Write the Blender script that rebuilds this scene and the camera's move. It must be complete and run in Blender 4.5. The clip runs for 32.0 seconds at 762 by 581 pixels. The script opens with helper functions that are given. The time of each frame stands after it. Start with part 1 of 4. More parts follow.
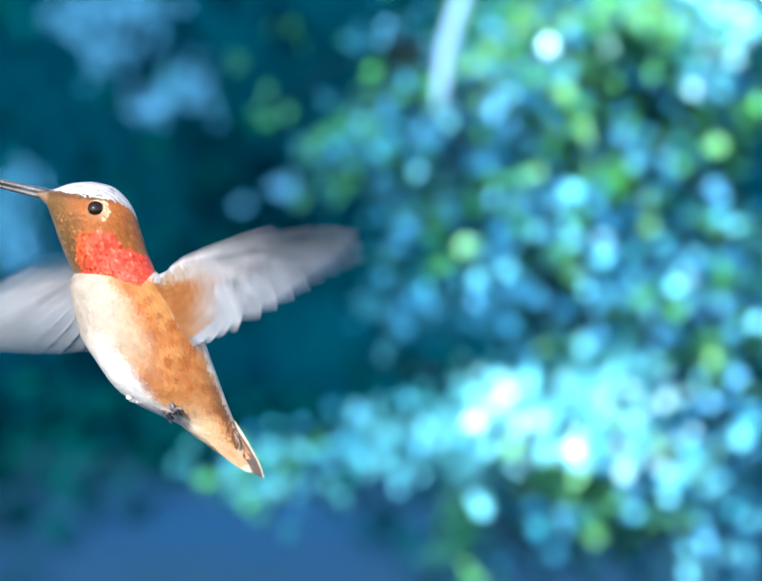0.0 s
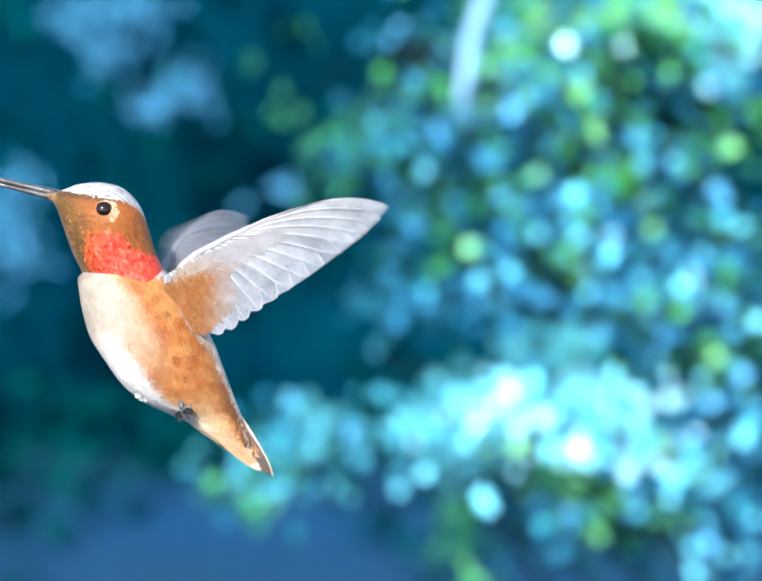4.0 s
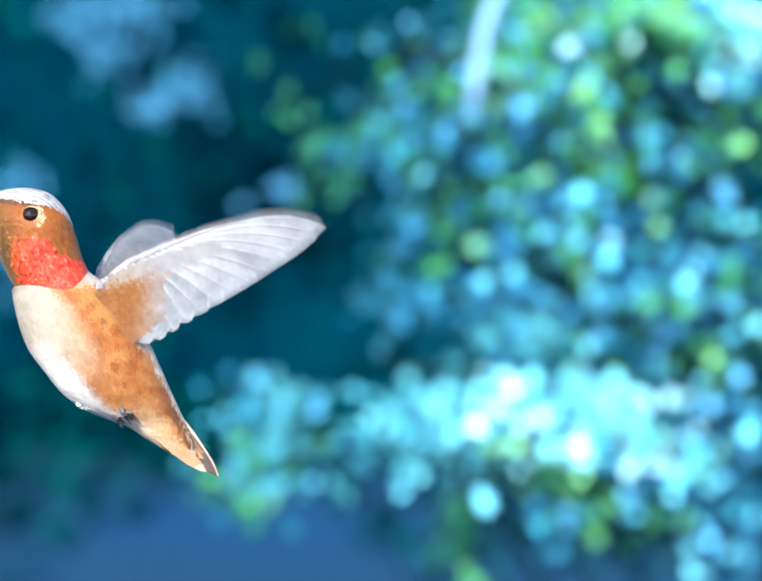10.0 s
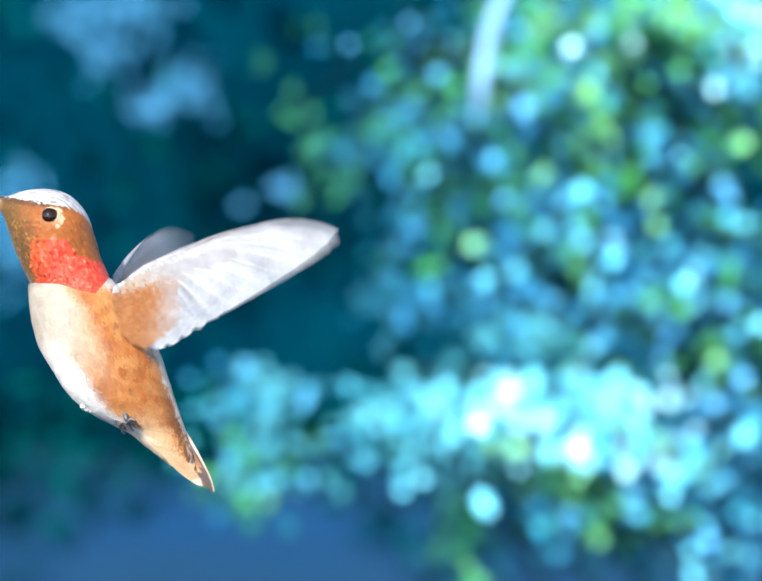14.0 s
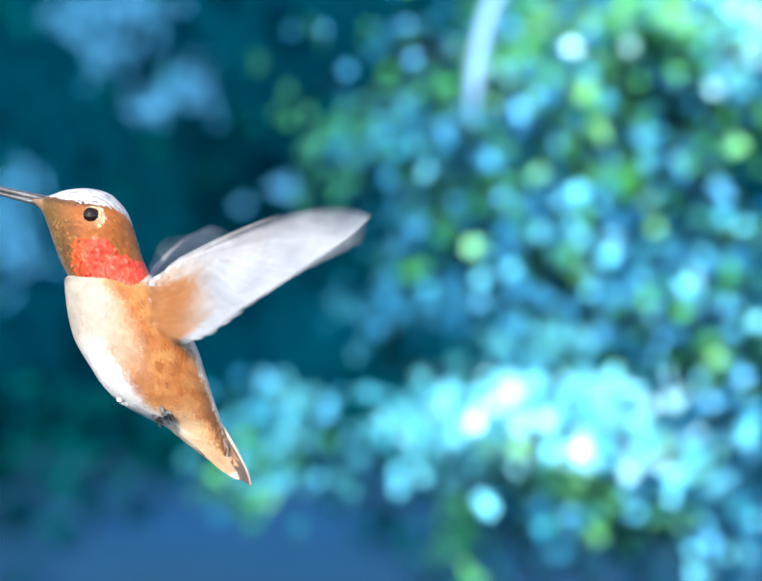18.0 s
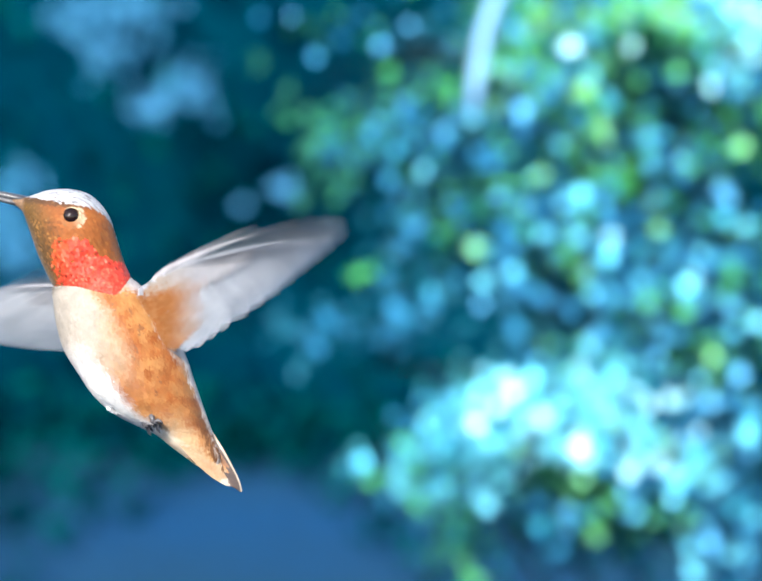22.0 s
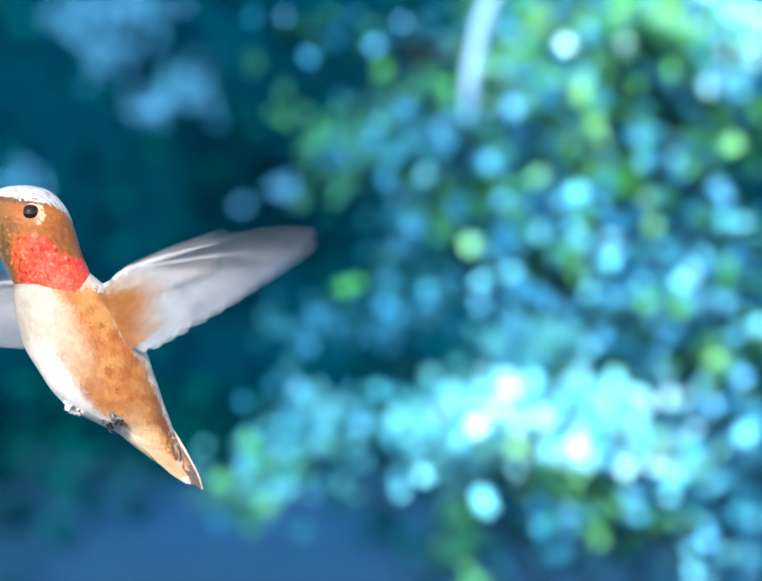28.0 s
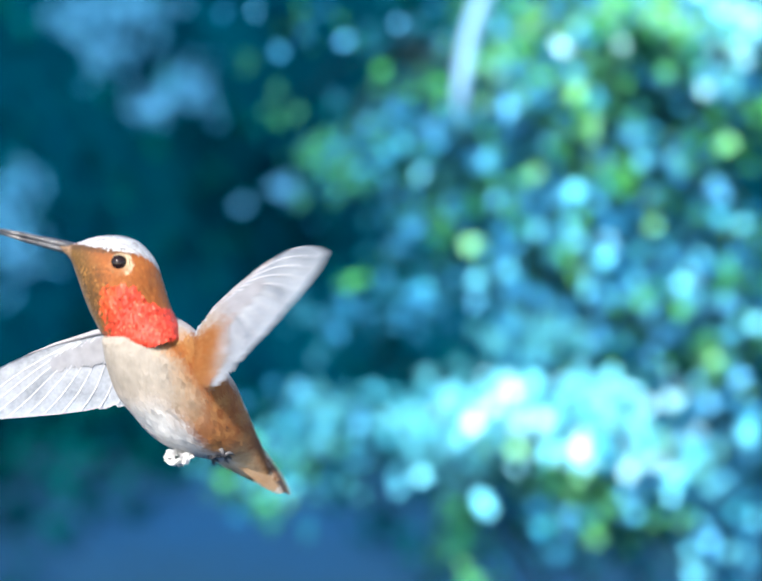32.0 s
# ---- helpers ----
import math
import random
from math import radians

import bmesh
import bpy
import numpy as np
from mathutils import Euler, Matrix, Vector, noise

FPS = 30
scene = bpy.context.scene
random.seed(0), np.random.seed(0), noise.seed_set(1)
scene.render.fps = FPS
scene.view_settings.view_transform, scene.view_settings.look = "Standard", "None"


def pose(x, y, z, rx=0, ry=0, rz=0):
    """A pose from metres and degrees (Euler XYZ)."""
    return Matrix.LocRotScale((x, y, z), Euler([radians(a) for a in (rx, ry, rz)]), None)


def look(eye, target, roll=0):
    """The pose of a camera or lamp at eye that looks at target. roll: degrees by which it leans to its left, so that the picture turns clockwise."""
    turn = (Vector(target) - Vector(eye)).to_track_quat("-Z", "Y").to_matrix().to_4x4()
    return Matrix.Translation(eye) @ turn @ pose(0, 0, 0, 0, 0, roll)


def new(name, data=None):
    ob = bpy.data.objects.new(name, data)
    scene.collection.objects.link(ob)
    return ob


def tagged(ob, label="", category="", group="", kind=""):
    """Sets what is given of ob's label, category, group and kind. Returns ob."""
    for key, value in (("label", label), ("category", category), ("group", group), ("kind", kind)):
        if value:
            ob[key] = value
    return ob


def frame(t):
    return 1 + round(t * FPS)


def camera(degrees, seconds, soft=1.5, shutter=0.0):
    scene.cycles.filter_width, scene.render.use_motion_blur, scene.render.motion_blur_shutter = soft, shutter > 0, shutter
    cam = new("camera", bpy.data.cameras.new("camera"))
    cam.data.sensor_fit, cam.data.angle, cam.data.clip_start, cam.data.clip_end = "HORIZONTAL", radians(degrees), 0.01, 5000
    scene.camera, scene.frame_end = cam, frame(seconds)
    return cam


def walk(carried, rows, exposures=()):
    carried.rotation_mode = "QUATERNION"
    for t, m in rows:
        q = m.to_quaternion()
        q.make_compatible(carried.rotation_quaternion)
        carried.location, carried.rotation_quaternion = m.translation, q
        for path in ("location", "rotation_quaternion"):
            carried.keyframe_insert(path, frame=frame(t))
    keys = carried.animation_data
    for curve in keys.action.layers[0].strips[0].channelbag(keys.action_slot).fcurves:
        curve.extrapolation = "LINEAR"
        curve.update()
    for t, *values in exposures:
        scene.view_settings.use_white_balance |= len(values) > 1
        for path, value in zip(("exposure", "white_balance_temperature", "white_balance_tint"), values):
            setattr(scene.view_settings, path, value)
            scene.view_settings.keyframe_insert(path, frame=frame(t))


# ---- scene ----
# ---- camera ----
DEG = 5.0
EYE_AT = (0.0, 0.0, 1.6)
TILT = 8.0
BIRD_D = 1.775                                   # metres from lens to bird
SHRUB_D = 5.5
cam = camera(DEG, 32.0, soft=2.0, shutter=0.75)
VIEW = pose(*EYE_AT, 90 - TILT, 0, 0)             # the still tripod pose
walk(cam, [(0.0, VIEW), (32.0, VIEW)])
lens = cam.data
lens.dof.use_dof = True
lens.dof.focus_distance = BIRD_D
lens.dof.aperture_fstop = 45.0
lens.dof.aperture_blades = 6
lens.dof.aperture_rotation = radians(12)

# ---- light ----
SUN_DIR = Vector((-0.34, -0.74, 0.58)).normalized()
world = bpy.data.worlds.new("sky")
scene.world = world
world.use_nodes = True
wn = world.node_tree.nodes
wl = world.node_tree.links
sky = wn.new("ShaderNodeTexSky")
sky.sky_type = "NISHITA"
sky.sun_disc = False
sky.sun_elevation = math.asin(SUN_DIR.z)
sky.sun_rotation = math.atan2(SUN_DIR.x, SUN_DIR.y)
wl.new(sky.outputs[0], wn["Background"].inputs[0])
wn["Background"].inputs[1].default_value = 0.15
sun = new("sun", bpy.data.lights.new("sun", "SUN"))
sun.data.energy = 4.7
sun.data.angle = radians(0.5)
sun.data.color = (1.0, 0.97, 0.92)
sun.matrix_world = look(SUN_DIR * 20, (0, 0, 0))
scene.view_settings.exposure = 1.6

# ---- materials ----
def shader(name):
    m = bpy.data.materials.new(name)
    m.use_nodes = True
    return m, m.node_tree.nodes, m.node_tree.links, m.node_tree.nodes["Principled BSDF"]


def surface(name, dark, light, rough=0.6, scale=40.0, metal=0.0, bump=0.0, fine=6.0, sheen=0.0, island=0.0, spec=0.5,
            through_light=0.0, clear=0.0, each=0.0):
    """Two-colour procedural surface: coarse patches, fine grain, optional per-piece variation, light shining through, clear parts."""
    m, n, l, p = shader(name)
    co = n.new("ShaderNodeTexCoord")
    coarse = n.new("ShaderNodeTexNoise")
    coarse.inputs["Scale"].default_value = scale
    coarse.inputs["Detail"].default_value = 3
    grain = n.new("ShaderNodeTexNoise")
    grain.inputs["Scale"].default_value = scale * fine
    grain.inputs["Detail"].default_value = 2
    for t in (coarse, grain):
        l.new(co.outputs["Object"], t.inputs["Vector"])
    add = n.new("ShaderNodeMath")
    add.operation = "MULTIPLY_ADD"
    l.new(grain.outputs[0], add.inputs[0])
    add.inputs[1].default_value = 0.5
    l.new(coarse.outputs[0], add.inputs[2])
    ramp = n.new("ShaderNodeMapRange")
    ramp.inputs[1].default_value, ramp.inputs[2].default_value = 0.5, 1.0
    l.new(add.outputs[0], ramp.inputs[0])
    fac = ramp.outputs[0]
    if island or each:
        g = n.new("ShaderNodeObjectInfo" if each else "ShaderNodeNewGeometry")
        k = n.new("ShaderNodeMath")
        k.operation = "MULTIPLY_ADD"
        l.new(g.outputs["Random" if each else "Random Per Island"], k.inputs[0])
        island = island or each
        k.inputs[1].default_value = island
        off = n.new("ShaderNodeMath")
        off.operation = "SUBTRACT"
        l.new(fac, off.inputs[0])
        off.inputs[1].default_value = island / 2
        l.new(off.outputs[0], k.inputs[2])
        k.use_clamp = True
        fac = k.outputs[0]
    mix = n.new("ShaderNodeMix")
    mix.data_type = "RGBA"
    mix.inputs[6].default_value = (*dark, 1)
    mix.inputs[7].default_value = (*light, 1)
    l.new(fac, mix.inputs[0])
    l.new(mix.outputs[2], p.inputs["Base Color"])
    p.inputs["Roughness"].default_value = rough
    p.inputs["Metallic"].default_value = metal
    p.inputs["Specular IOR Level"].default_value = spec
    p.inputs["Sheen Weight"].default_value = sheen
    if bump:
        b = n.new("ShaderNodeBump")
        b.inputs["Strength"].default_value = bump
        b.inputs["Distance"].default_value = 0.3 / scale
        l.new(grain.outputs[0], b.inputs["Height"])
        l.new(b.outputs[0], p.inputs["Normal"])
    out = n["Material Output"]
    last = p.outputs[0]
    if through_light:
        t = n.new("ShaderNodeBsdfTranslucent")
        l.new(mix.outputs[2], t.inputs[0])
        s = n.new("ShaderNodeMixShader")
        s.inputs[0].default_value = through_light
        l.new(last, s.inputs[1])
        l.new(t.outputs[0], s.inputs[2])
        last = s.outputs[0]
    if clear:
        t = n.new("ShaderNodeBsdfTransparent")
        s = n.new("ShaderNodeMixShader")
        s.inputs[0].default_value = clear
        l.new(last, s.inputs[1])
        l.new(t.outputs[0], s.inputs[2])
        last = s.outputs[0]
    l.new(last, out.inputs[0])
    return m


M_CREAM = surface("cream breast feather", (0.2334, 0.1803, 0.1326), (0.3288, 0.2811, 0.2281), 0.8, 500, island=0.28, sheen=0.2)
M_DOWN = surface("white leg down", (0.55, 0.54, 0.53), (0.75, 0.74, 0.73), 0.85, 600, island=0.28, through_light=0.4)
M_BACK = surface("dark rufous back feather", (0.068, 0.0238, 0.0082), (0.204, 0.0952, 0.0408), 0.6, 500, island=0.28)
M_TAIL = surface("rufous tail feather", (0.204, 0.0782, 0.0224), (0.3264, 0.1632, 0.068), 0.6, 400, through_light=0.25)
M_TAILP = surface("peach tail edge", (0.24, 0.13, 0.06), (0.33, 0.22, 0.13), 0.7, 400, through_light=0.2)
M_TAILTIP = surface("dusky tail tip", (0.0204, 0.0136, 0.0122), (0.068, 0.0408, 0.0306), 0.6, 500)
M_WING = surface("pale grey flight feather", (0.22, 0.24, 0.27), (0.40, 0.42, 0.455), 0.5, 160, through_light=0.62, clear=0.18, each=0.5, fine=9)
M_SHAFT = surface("pale feather shaft", (0.30, 0.30, 0.32), (0.46, 0.46, 0.48), 0.5, 700, through_light=0.3)
M_COVERT = surface("pale wing covert", (0.255, 0.24, 0.2475), (0.4125, 0.405, 0.4275), 0.6, 600, island=0.4, through_light=0.35, clear=0.2)
M_BILL = surface("dark horn bill", (0.012, 0.012, 0.014), (0.055, 0.055, 0.06), 0.3, 400, bump=0.2)
M_EYE = surface("glossy dark eye", (0.004, 0.002, 0.002), (0.012, 0.005, 0.003), 0.09, 300, spec=0.3)
M_RING = surface("pale eye ring", (0.222, 0.1527, 0.0833), (0.3607, 0.2914, 0.1941), 0.8, 900)
M_LID = surface("grey eyelid skin", (0.030, 0.017, 0.010), (0.070, 0.040, 0.022), 0.6, 900)
M_FOOT = surface("dark grey foot", (0.02, 0.018, 0.02), (0.07, 0.065, 0.07), 0.5, 900, bump=0.3)


def waxy(name, dark, light, sheen):
    """A glossy leaf: its wax mirrors the light in the tint given."""
    m = surface(name, dark, light, 0.375, 30, each=1.0, spec=1.0, through_light=0.0)
    m.node_tree.nodes["Principled BSDF"].inputs["Specular Tint"].default_value = (*sheen, 1)
    return m


M_LEAF_G = waxy("bright green leaf", (0.006, 0.09, 0.03), (0.05, 0.24, 0.06), (0.09, 0.38, 0.15))
M_LEAF_O = waxy("yellow-green leaf", (0.03, 0.14, 0.05), (0.12, 0.32, 0.13), (0.18, 0.52, 0.30))
M_LEAF_B = waxy("blue-green leaf", (0.002, 0.05, 0.11), (0.02, 0.15, 0.28), (0.11, 0.39, 0.69))
# bright base colours stand in for sun and sky glints on leaves
M_LEAF_P = waxy("leaf with pale blue glint colour", (0.02, 0.24, 0.36), (0.14, 0.52, 0.66), (0.20, 0.72, 0.93))
M_LEAF_W = waxy("leaf with near white glint colour", (0.20, 0.56, 0.68), (0.44, 0.78, 0.88), (0.46, 0.86, 1.0))
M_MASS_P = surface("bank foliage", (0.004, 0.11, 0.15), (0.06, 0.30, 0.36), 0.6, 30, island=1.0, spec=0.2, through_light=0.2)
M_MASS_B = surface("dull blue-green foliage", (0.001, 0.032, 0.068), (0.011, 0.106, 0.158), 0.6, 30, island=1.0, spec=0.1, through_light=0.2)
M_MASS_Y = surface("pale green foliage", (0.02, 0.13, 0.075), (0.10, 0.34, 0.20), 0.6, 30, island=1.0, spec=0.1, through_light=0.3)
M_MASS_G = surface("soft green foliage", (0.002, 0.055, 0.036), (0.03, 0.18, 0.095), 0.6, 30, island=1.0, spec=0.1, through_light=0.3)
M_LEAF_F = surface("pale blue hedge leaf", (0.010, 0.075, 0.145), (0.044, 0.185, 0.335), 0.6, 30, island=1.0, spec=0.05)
M_LEAF_X = surface("crown blue-green leaf", (0.003, 0.08, 0.13), (0.04, 0.26, 0.36), 0.4, 30, island=1.0, spec=0.4, through_light=0.15)
M_LEAF_Y = surface("crown green leaf", (0.02, 0.14, 0.01), (0.14, 0.40, 0.04), 0.4, 30, island=1.0, spec=0.4, through_light=0.3)
# deep shade among leaves is put into these two near-black colours
M_LEAF_D = surface("leaf with deep shade in its teal", (0.000, 0.009, 0.022), (0.000, 0.038, 0.036), 0.8, 5, island=1.0, spec=0.0)
M_HEDGE = surface("hedge core with shade in its colour", (0.000, 0.010, 0.022), (0.000, 0.024, 0.039), 0.9, 3, spec=0.0)
M_BARK = surface("dark mossy bark", (0.003, 0.011, 0.013), (0.012, 0.030, 0.030), 0.85, 60, bump=0.6, spec=0.1)
M_STRAP = surface("pale bleached stem", (0.16, 0.34, 0.52), (0.26, 0.46, 0.66), 0.5, 20, through_light=0.2, spec=0.1)
M_GROUND = surface("blue-grey paving", (0.009, 0.034, 0.056), (0.004, 0.041, 0.118), 0.9, 1.3, bump=0.3, fine=30, spec=0.05)
M_YELLOW = surface("yellow plastic", (0.62, 0.40, 0.03), (0.75, 0.55, 0.08), 0.3, 60)
M_DARKP = surface("dark green plastic", (0.01, 0.03, 0.012), (0.03, 0.06, 0.025), 0.4, 60)


def plume(name, rough=0.75, metal=0.0, spec=0.25, through_light=0.0, sheen=0.04, clear=0.0):
    """Feather surface whose pigment is stored feather by feather, with fine barbs and patches on top."""
    m, n, l, p = shader(name)
    a = n.new("ShaderNodeAttribute")
    a.attribute_name = "pigment"
    co = n.new("ShaderNodeTexCoord")
    t = n.new("ShaderNodeTexNoise")
    t.inputs["Scale"].default_value = 420
    t.inputs["Detail"].default_value = 5
    l.new(co.outputs["Object"], t.inputs["Vector"])
    r = n.new("ShaderNodeMapRange")
    r.inputs[1].default_value, r.inputs[2].default_value, r.inputs[3].default_value, r.inputs[4].default_value = 0.3, 0.7, 0.77, 1.0
    l.new(t.outputs[0], r.inputs[0])
    k = n.new("ShaderNodeVectorMath")
    k.operation = "SCALE"
    l.new(a.outputs["Color"], k.inputs[0])
    l.new(r.outputs[0], k.inputs["Scale"])
    l.new(k.outputs[0], p.inputs["Base Color"])
    p.inputs["Roughness"].default_value = rough
    p.inputs["Metallic"].default_value = metal
    p.inputs["Specular IOR Level"].default_value = spec
    p.inputs["Sheen Weight"].default_value = sheen
    last = p.outputs[0]
    for share, kind in ((through_light, "ShaderNodeBsdfTranslucent"), (clear, "ShaderNodeBsdfTransparent")):
        if share:
            b = n.new(kind)
            if kind.endswith("Translucent"):
                l.new(k.outputs[0], b.inputs[0])
            x = n.new("ShaderNodeMixShader")
            x.inputs[0].default_value = share
            l.new(last, x.inputs[1])
            l.new(b.outputs[0], x.inputs[2])
            last = x.outputs[0]
    l.new(last, n["Material Output"].inputs[0])
    return m


M_PLUME = plume("soft body plumage")
M_GLOSS = plume("iridescent gorget plumage", rough=0.6, metal=0.1, spec=0.25, sheen=0)
M_SLEEK = plume("sleek crown plumage", rough=0.5, spec=0.4, sheen=0)
M_COVERTS = plume("wing covert plumage", rough=0.65, through_light=0.45, clear=0.08)

# ---- mesh helpers ----
U = BIRD_D * 2 * math.tan(radians(DEG / 2)) / 1568      # about a tenth of a millimetre


def mesh_of(name, verts, faces, mats, slots=None, smooth=True):
    me = bpy.data.meshes.new(name)
    me.from_pydata([tuple(v) for v in verts], [], faces)
    for m in mats:
        me.materials.append(m)
    if slots:
        me.polygons.foreach_set("material_index", slots)
    me.polygons.foreach_set("use_smooth", [smooth] * len(me.polygons))
    me.update()
    return me


def piece(name, me, parent, label=""):
    ob = new(name, me)
    ob.parent = parent
    if label:
        tagged(ob, label)
    return ob


def tube(points, radii, sides=6):
    """A tapered round rod along points."""
    verts, faces = [], []
    pts = [Vector(p) for p in points]
    for i, p in enumerate(pts):
        d = (pts[min(i + 1, len(pts) - 1)] - pts[max(i - 1, 0)]).normalized()
        a = d.orthogonal().normalized()
        b = d.cross(a)
        for k in range(sides):
            t = 2 * math.pi * k / sides
            verts.append(p + (a * math.cos(t) + b * math.sin(t)) * radii[i])
    for i in range(len(pts) - 1):
        for k in range(sides):
            k2 = (k + 1) % sides
            faces.append((i * sides + k, i * sides + k2, (i + 1) * sides + k2, (i + 1) * sides + k))
    faces.append(tuple(range(sides - 1, -1, -1)))
    faces.append(tuple(range((len(pts) - 1) * sides, len(pts) * sides)))
    return verts, faces


def ball(centre, rx, ry, rz, rings=8, sides=12):
    verts, faces = [], []
    c = Vector(centre)
    for i in range(rings + 1):
        a = math.pi * i / rings
        for k in range(sides):
            t = 2 * math.pi * k / sides
            verts.append(c + Vector((rx * math.sin(a) * math.cos(t), ry * math.sin(a) * math.sin(t), rz * math.cos(a))))
    for i in range(rings):
        for k in range(sides):
            k2 = (k + 1) % sides
            faces.append((i * sides + k, (i + 1) * sides + k, (i + 1) * sides + k2, i * sides + k2))
    return verts, faces


def join(*pairs):
    verts, faces = [], []
    for v, f in pairs:
        o = len(verts)
        verts += list(v)
        faces += [tuple(o + i for i in q) for q in f]
    return verts, faces


# ---- the bird: lofted forms ----
class Loft:
    """A form through rings; each station gives the belly-side and back-side edge (x, z) and the half depth."""

    def __init__(self, stations):
        n = 48
        s = np.linspace(0, len(stations) - 1, n)
        a = np.array(stations, float)
        cols = []
        for j in range(5):
            x = np.arange(len(a))
            y = a[:, j]
            m = np.gradient(y)
            i = np.clip(s.astype(int), 0, len(a) - 2)
            t = s - i
            h = (2*t**3-3*t**2+1)*y[i] + (t**3-2*t**2+t)*m[i] + (-2*t**3+3*t**2)*y[i+1] + (t**3-t**2)*m[i+1]
            cols.append(h)
        self.c = np.array(cols).T
        self.n = n

    def at(self, s, th):
        """Point at s in 0..1 along and angle th (0: back edge, pi: belly edge, -pi/2: the camera's side)."""
        f = min(max(s, 0), 1) * (self.n - 1)
        i = min(int(f), self.n - 2)
        r = self.c[i] * (1 - (f - i)) + self.c[i + 1] * (f - i)
        F, B = Vector((r[0], 0, r[1])), Vector((r[2], 0, r[3]))
        mid, half = (F + B) / 2, (B - F) / 2
        return (mid + half * math.cos(th) + Vector((0, 1, 0)) * (r[4] * math.sin(th))) * U

    def basis(self, s, th):
        e = 0.01
        p = self.at(s, th)
        t = (self.at(s + e, th) - self.at(s - e, th)).normalized()
        q = self.at(s, th + 0.03) - self.at(s, th - 0.03)
        nrm = t.cross(q).normalized()
        return p, t, nrm

    def mesh(self, sides=28):
        verts, faces, uv = [], [], []
        for i in range(self.n):
            for k in range(sides):
                th = 2 * math.pi * k / sides
                verts.append(self.at(i / (self.n - 1), th))
        for i in range(self.n - 1):
            for k in range(sides):
                k2 = (k + 1) % sides
                faces.append((i * sides + k, i * sides + k2, (i + 1) * sides + k2, (i + 1) * sides + k))
                uv.append(((i + .5) / (self.n - 1), 2 * math.pi * (k + .5) / sides))
        faces.append(tuple(range(sides)))
        uv.append((0, 0))
        faces.append(tuple(range((self.n - 1) * sides, self.n * sides))[::-1])
        uv.append((1, 0))
        return verts, faces, uv


HEAD = Loft([(-128, 33, -127, 38, 2), (-108, 19, -100, 39, 11), (-98, 5, -82, 43, 23), (-86, -28, -51, 53, 42), (-74, -64, -6, 56, 62),
             (-62, -94, 39, 43, 74), (-49, -120, 73, 6, 77), (-36, -144, 91, -44, 72), (-18, -160, 104, -88, 71), (4, -172, 118, -120, 77), (34, -178, 126, -148, 79)])
TORSO = Loft([(-26, -138, 88, -75, 50), (-37, -153, 112, -112, 62), (-34, -190, 152, -142, 84), (-23, -235, 194, -188, 95),
              (-6, -278, 222, -236, 99), (26, -323, 245, -274, 97), (62, -368, 262, -314, 89), (107, -401, 279, -355, 76),
              (160, -424, 294, -390, 58), (196, -438, 305, -415, 42), (232, -462, 316, -442, 28), (268, -484, 326, -466, 16), (296, -498, 330, -486, 7)])


def across(th):
    """0 at the belly edge, 1 at the back edge, as the flank runs on the camera's side and the far side."""
    return (1 + math.cos(th)) / 2


def curve(rows, t):
    """Smooth value between rows of (seconds, value...)."""
    if t <= rows[0][0]:
        return np.array(rows[0][1:], float)
    for a, b in zip(rows, rows[1:]):
        if t <= b[0]:
            u = (t - a[0]) / (b[0] - a[0])
            return np.array(a[1:], float) * (1 - u) + np.array(b[1:], float) * u
    return np.array(rows[-1][1:], float)


def ease(a, b, x):
    t = min(1, max(0, (x - a) / (b - a)))
    return t * t * (3 - 2 * t)


def blend(c, d, t):
    return tuple(u * (1 - t) + v * t for u, v in zip(c, d))


CROWN_LINE = ((-130, 46), (-108, 35), (-84, 33), (-60, 30), (-16, 25), (34, 18), (60, 6), (75, -9), (84, -24), (98, -70))


GORGET = ((-28, -45), (28, -41), (45, -66), (80, -88), (132, -98), (132, -195), (-40, -195), (-30, -130), (-38, -95), (-42, -62))


def inside(poly, x, z):
    hit = False
    for (x0, z0), (x1, z1) in zip(poly, poly[1:] + poly[:1]):
        if (z0 > z) != (z1 > z) and x < x0 + (z - z0) * (x1 - x0) / (z1 - z0):
            hit = not hit
    return hit


def head_zone(s, th):
    p = HEAD.at(s, th) / U
    x, z = p.x + random.gauss(0, .8), p.z + random.gauss(0, .8)
    if z > curve(CROWN_LINE, x)[0] + 3:
        return "crown"
    if inside(GORGET, x + random.gauss(0, 3) + (random.gauss(0, 6) if x < 10 else 0), z):
        return "gorget"
    return "throat" if x < -20 + (z + 40) * .25 and z < -5 else "cheek"


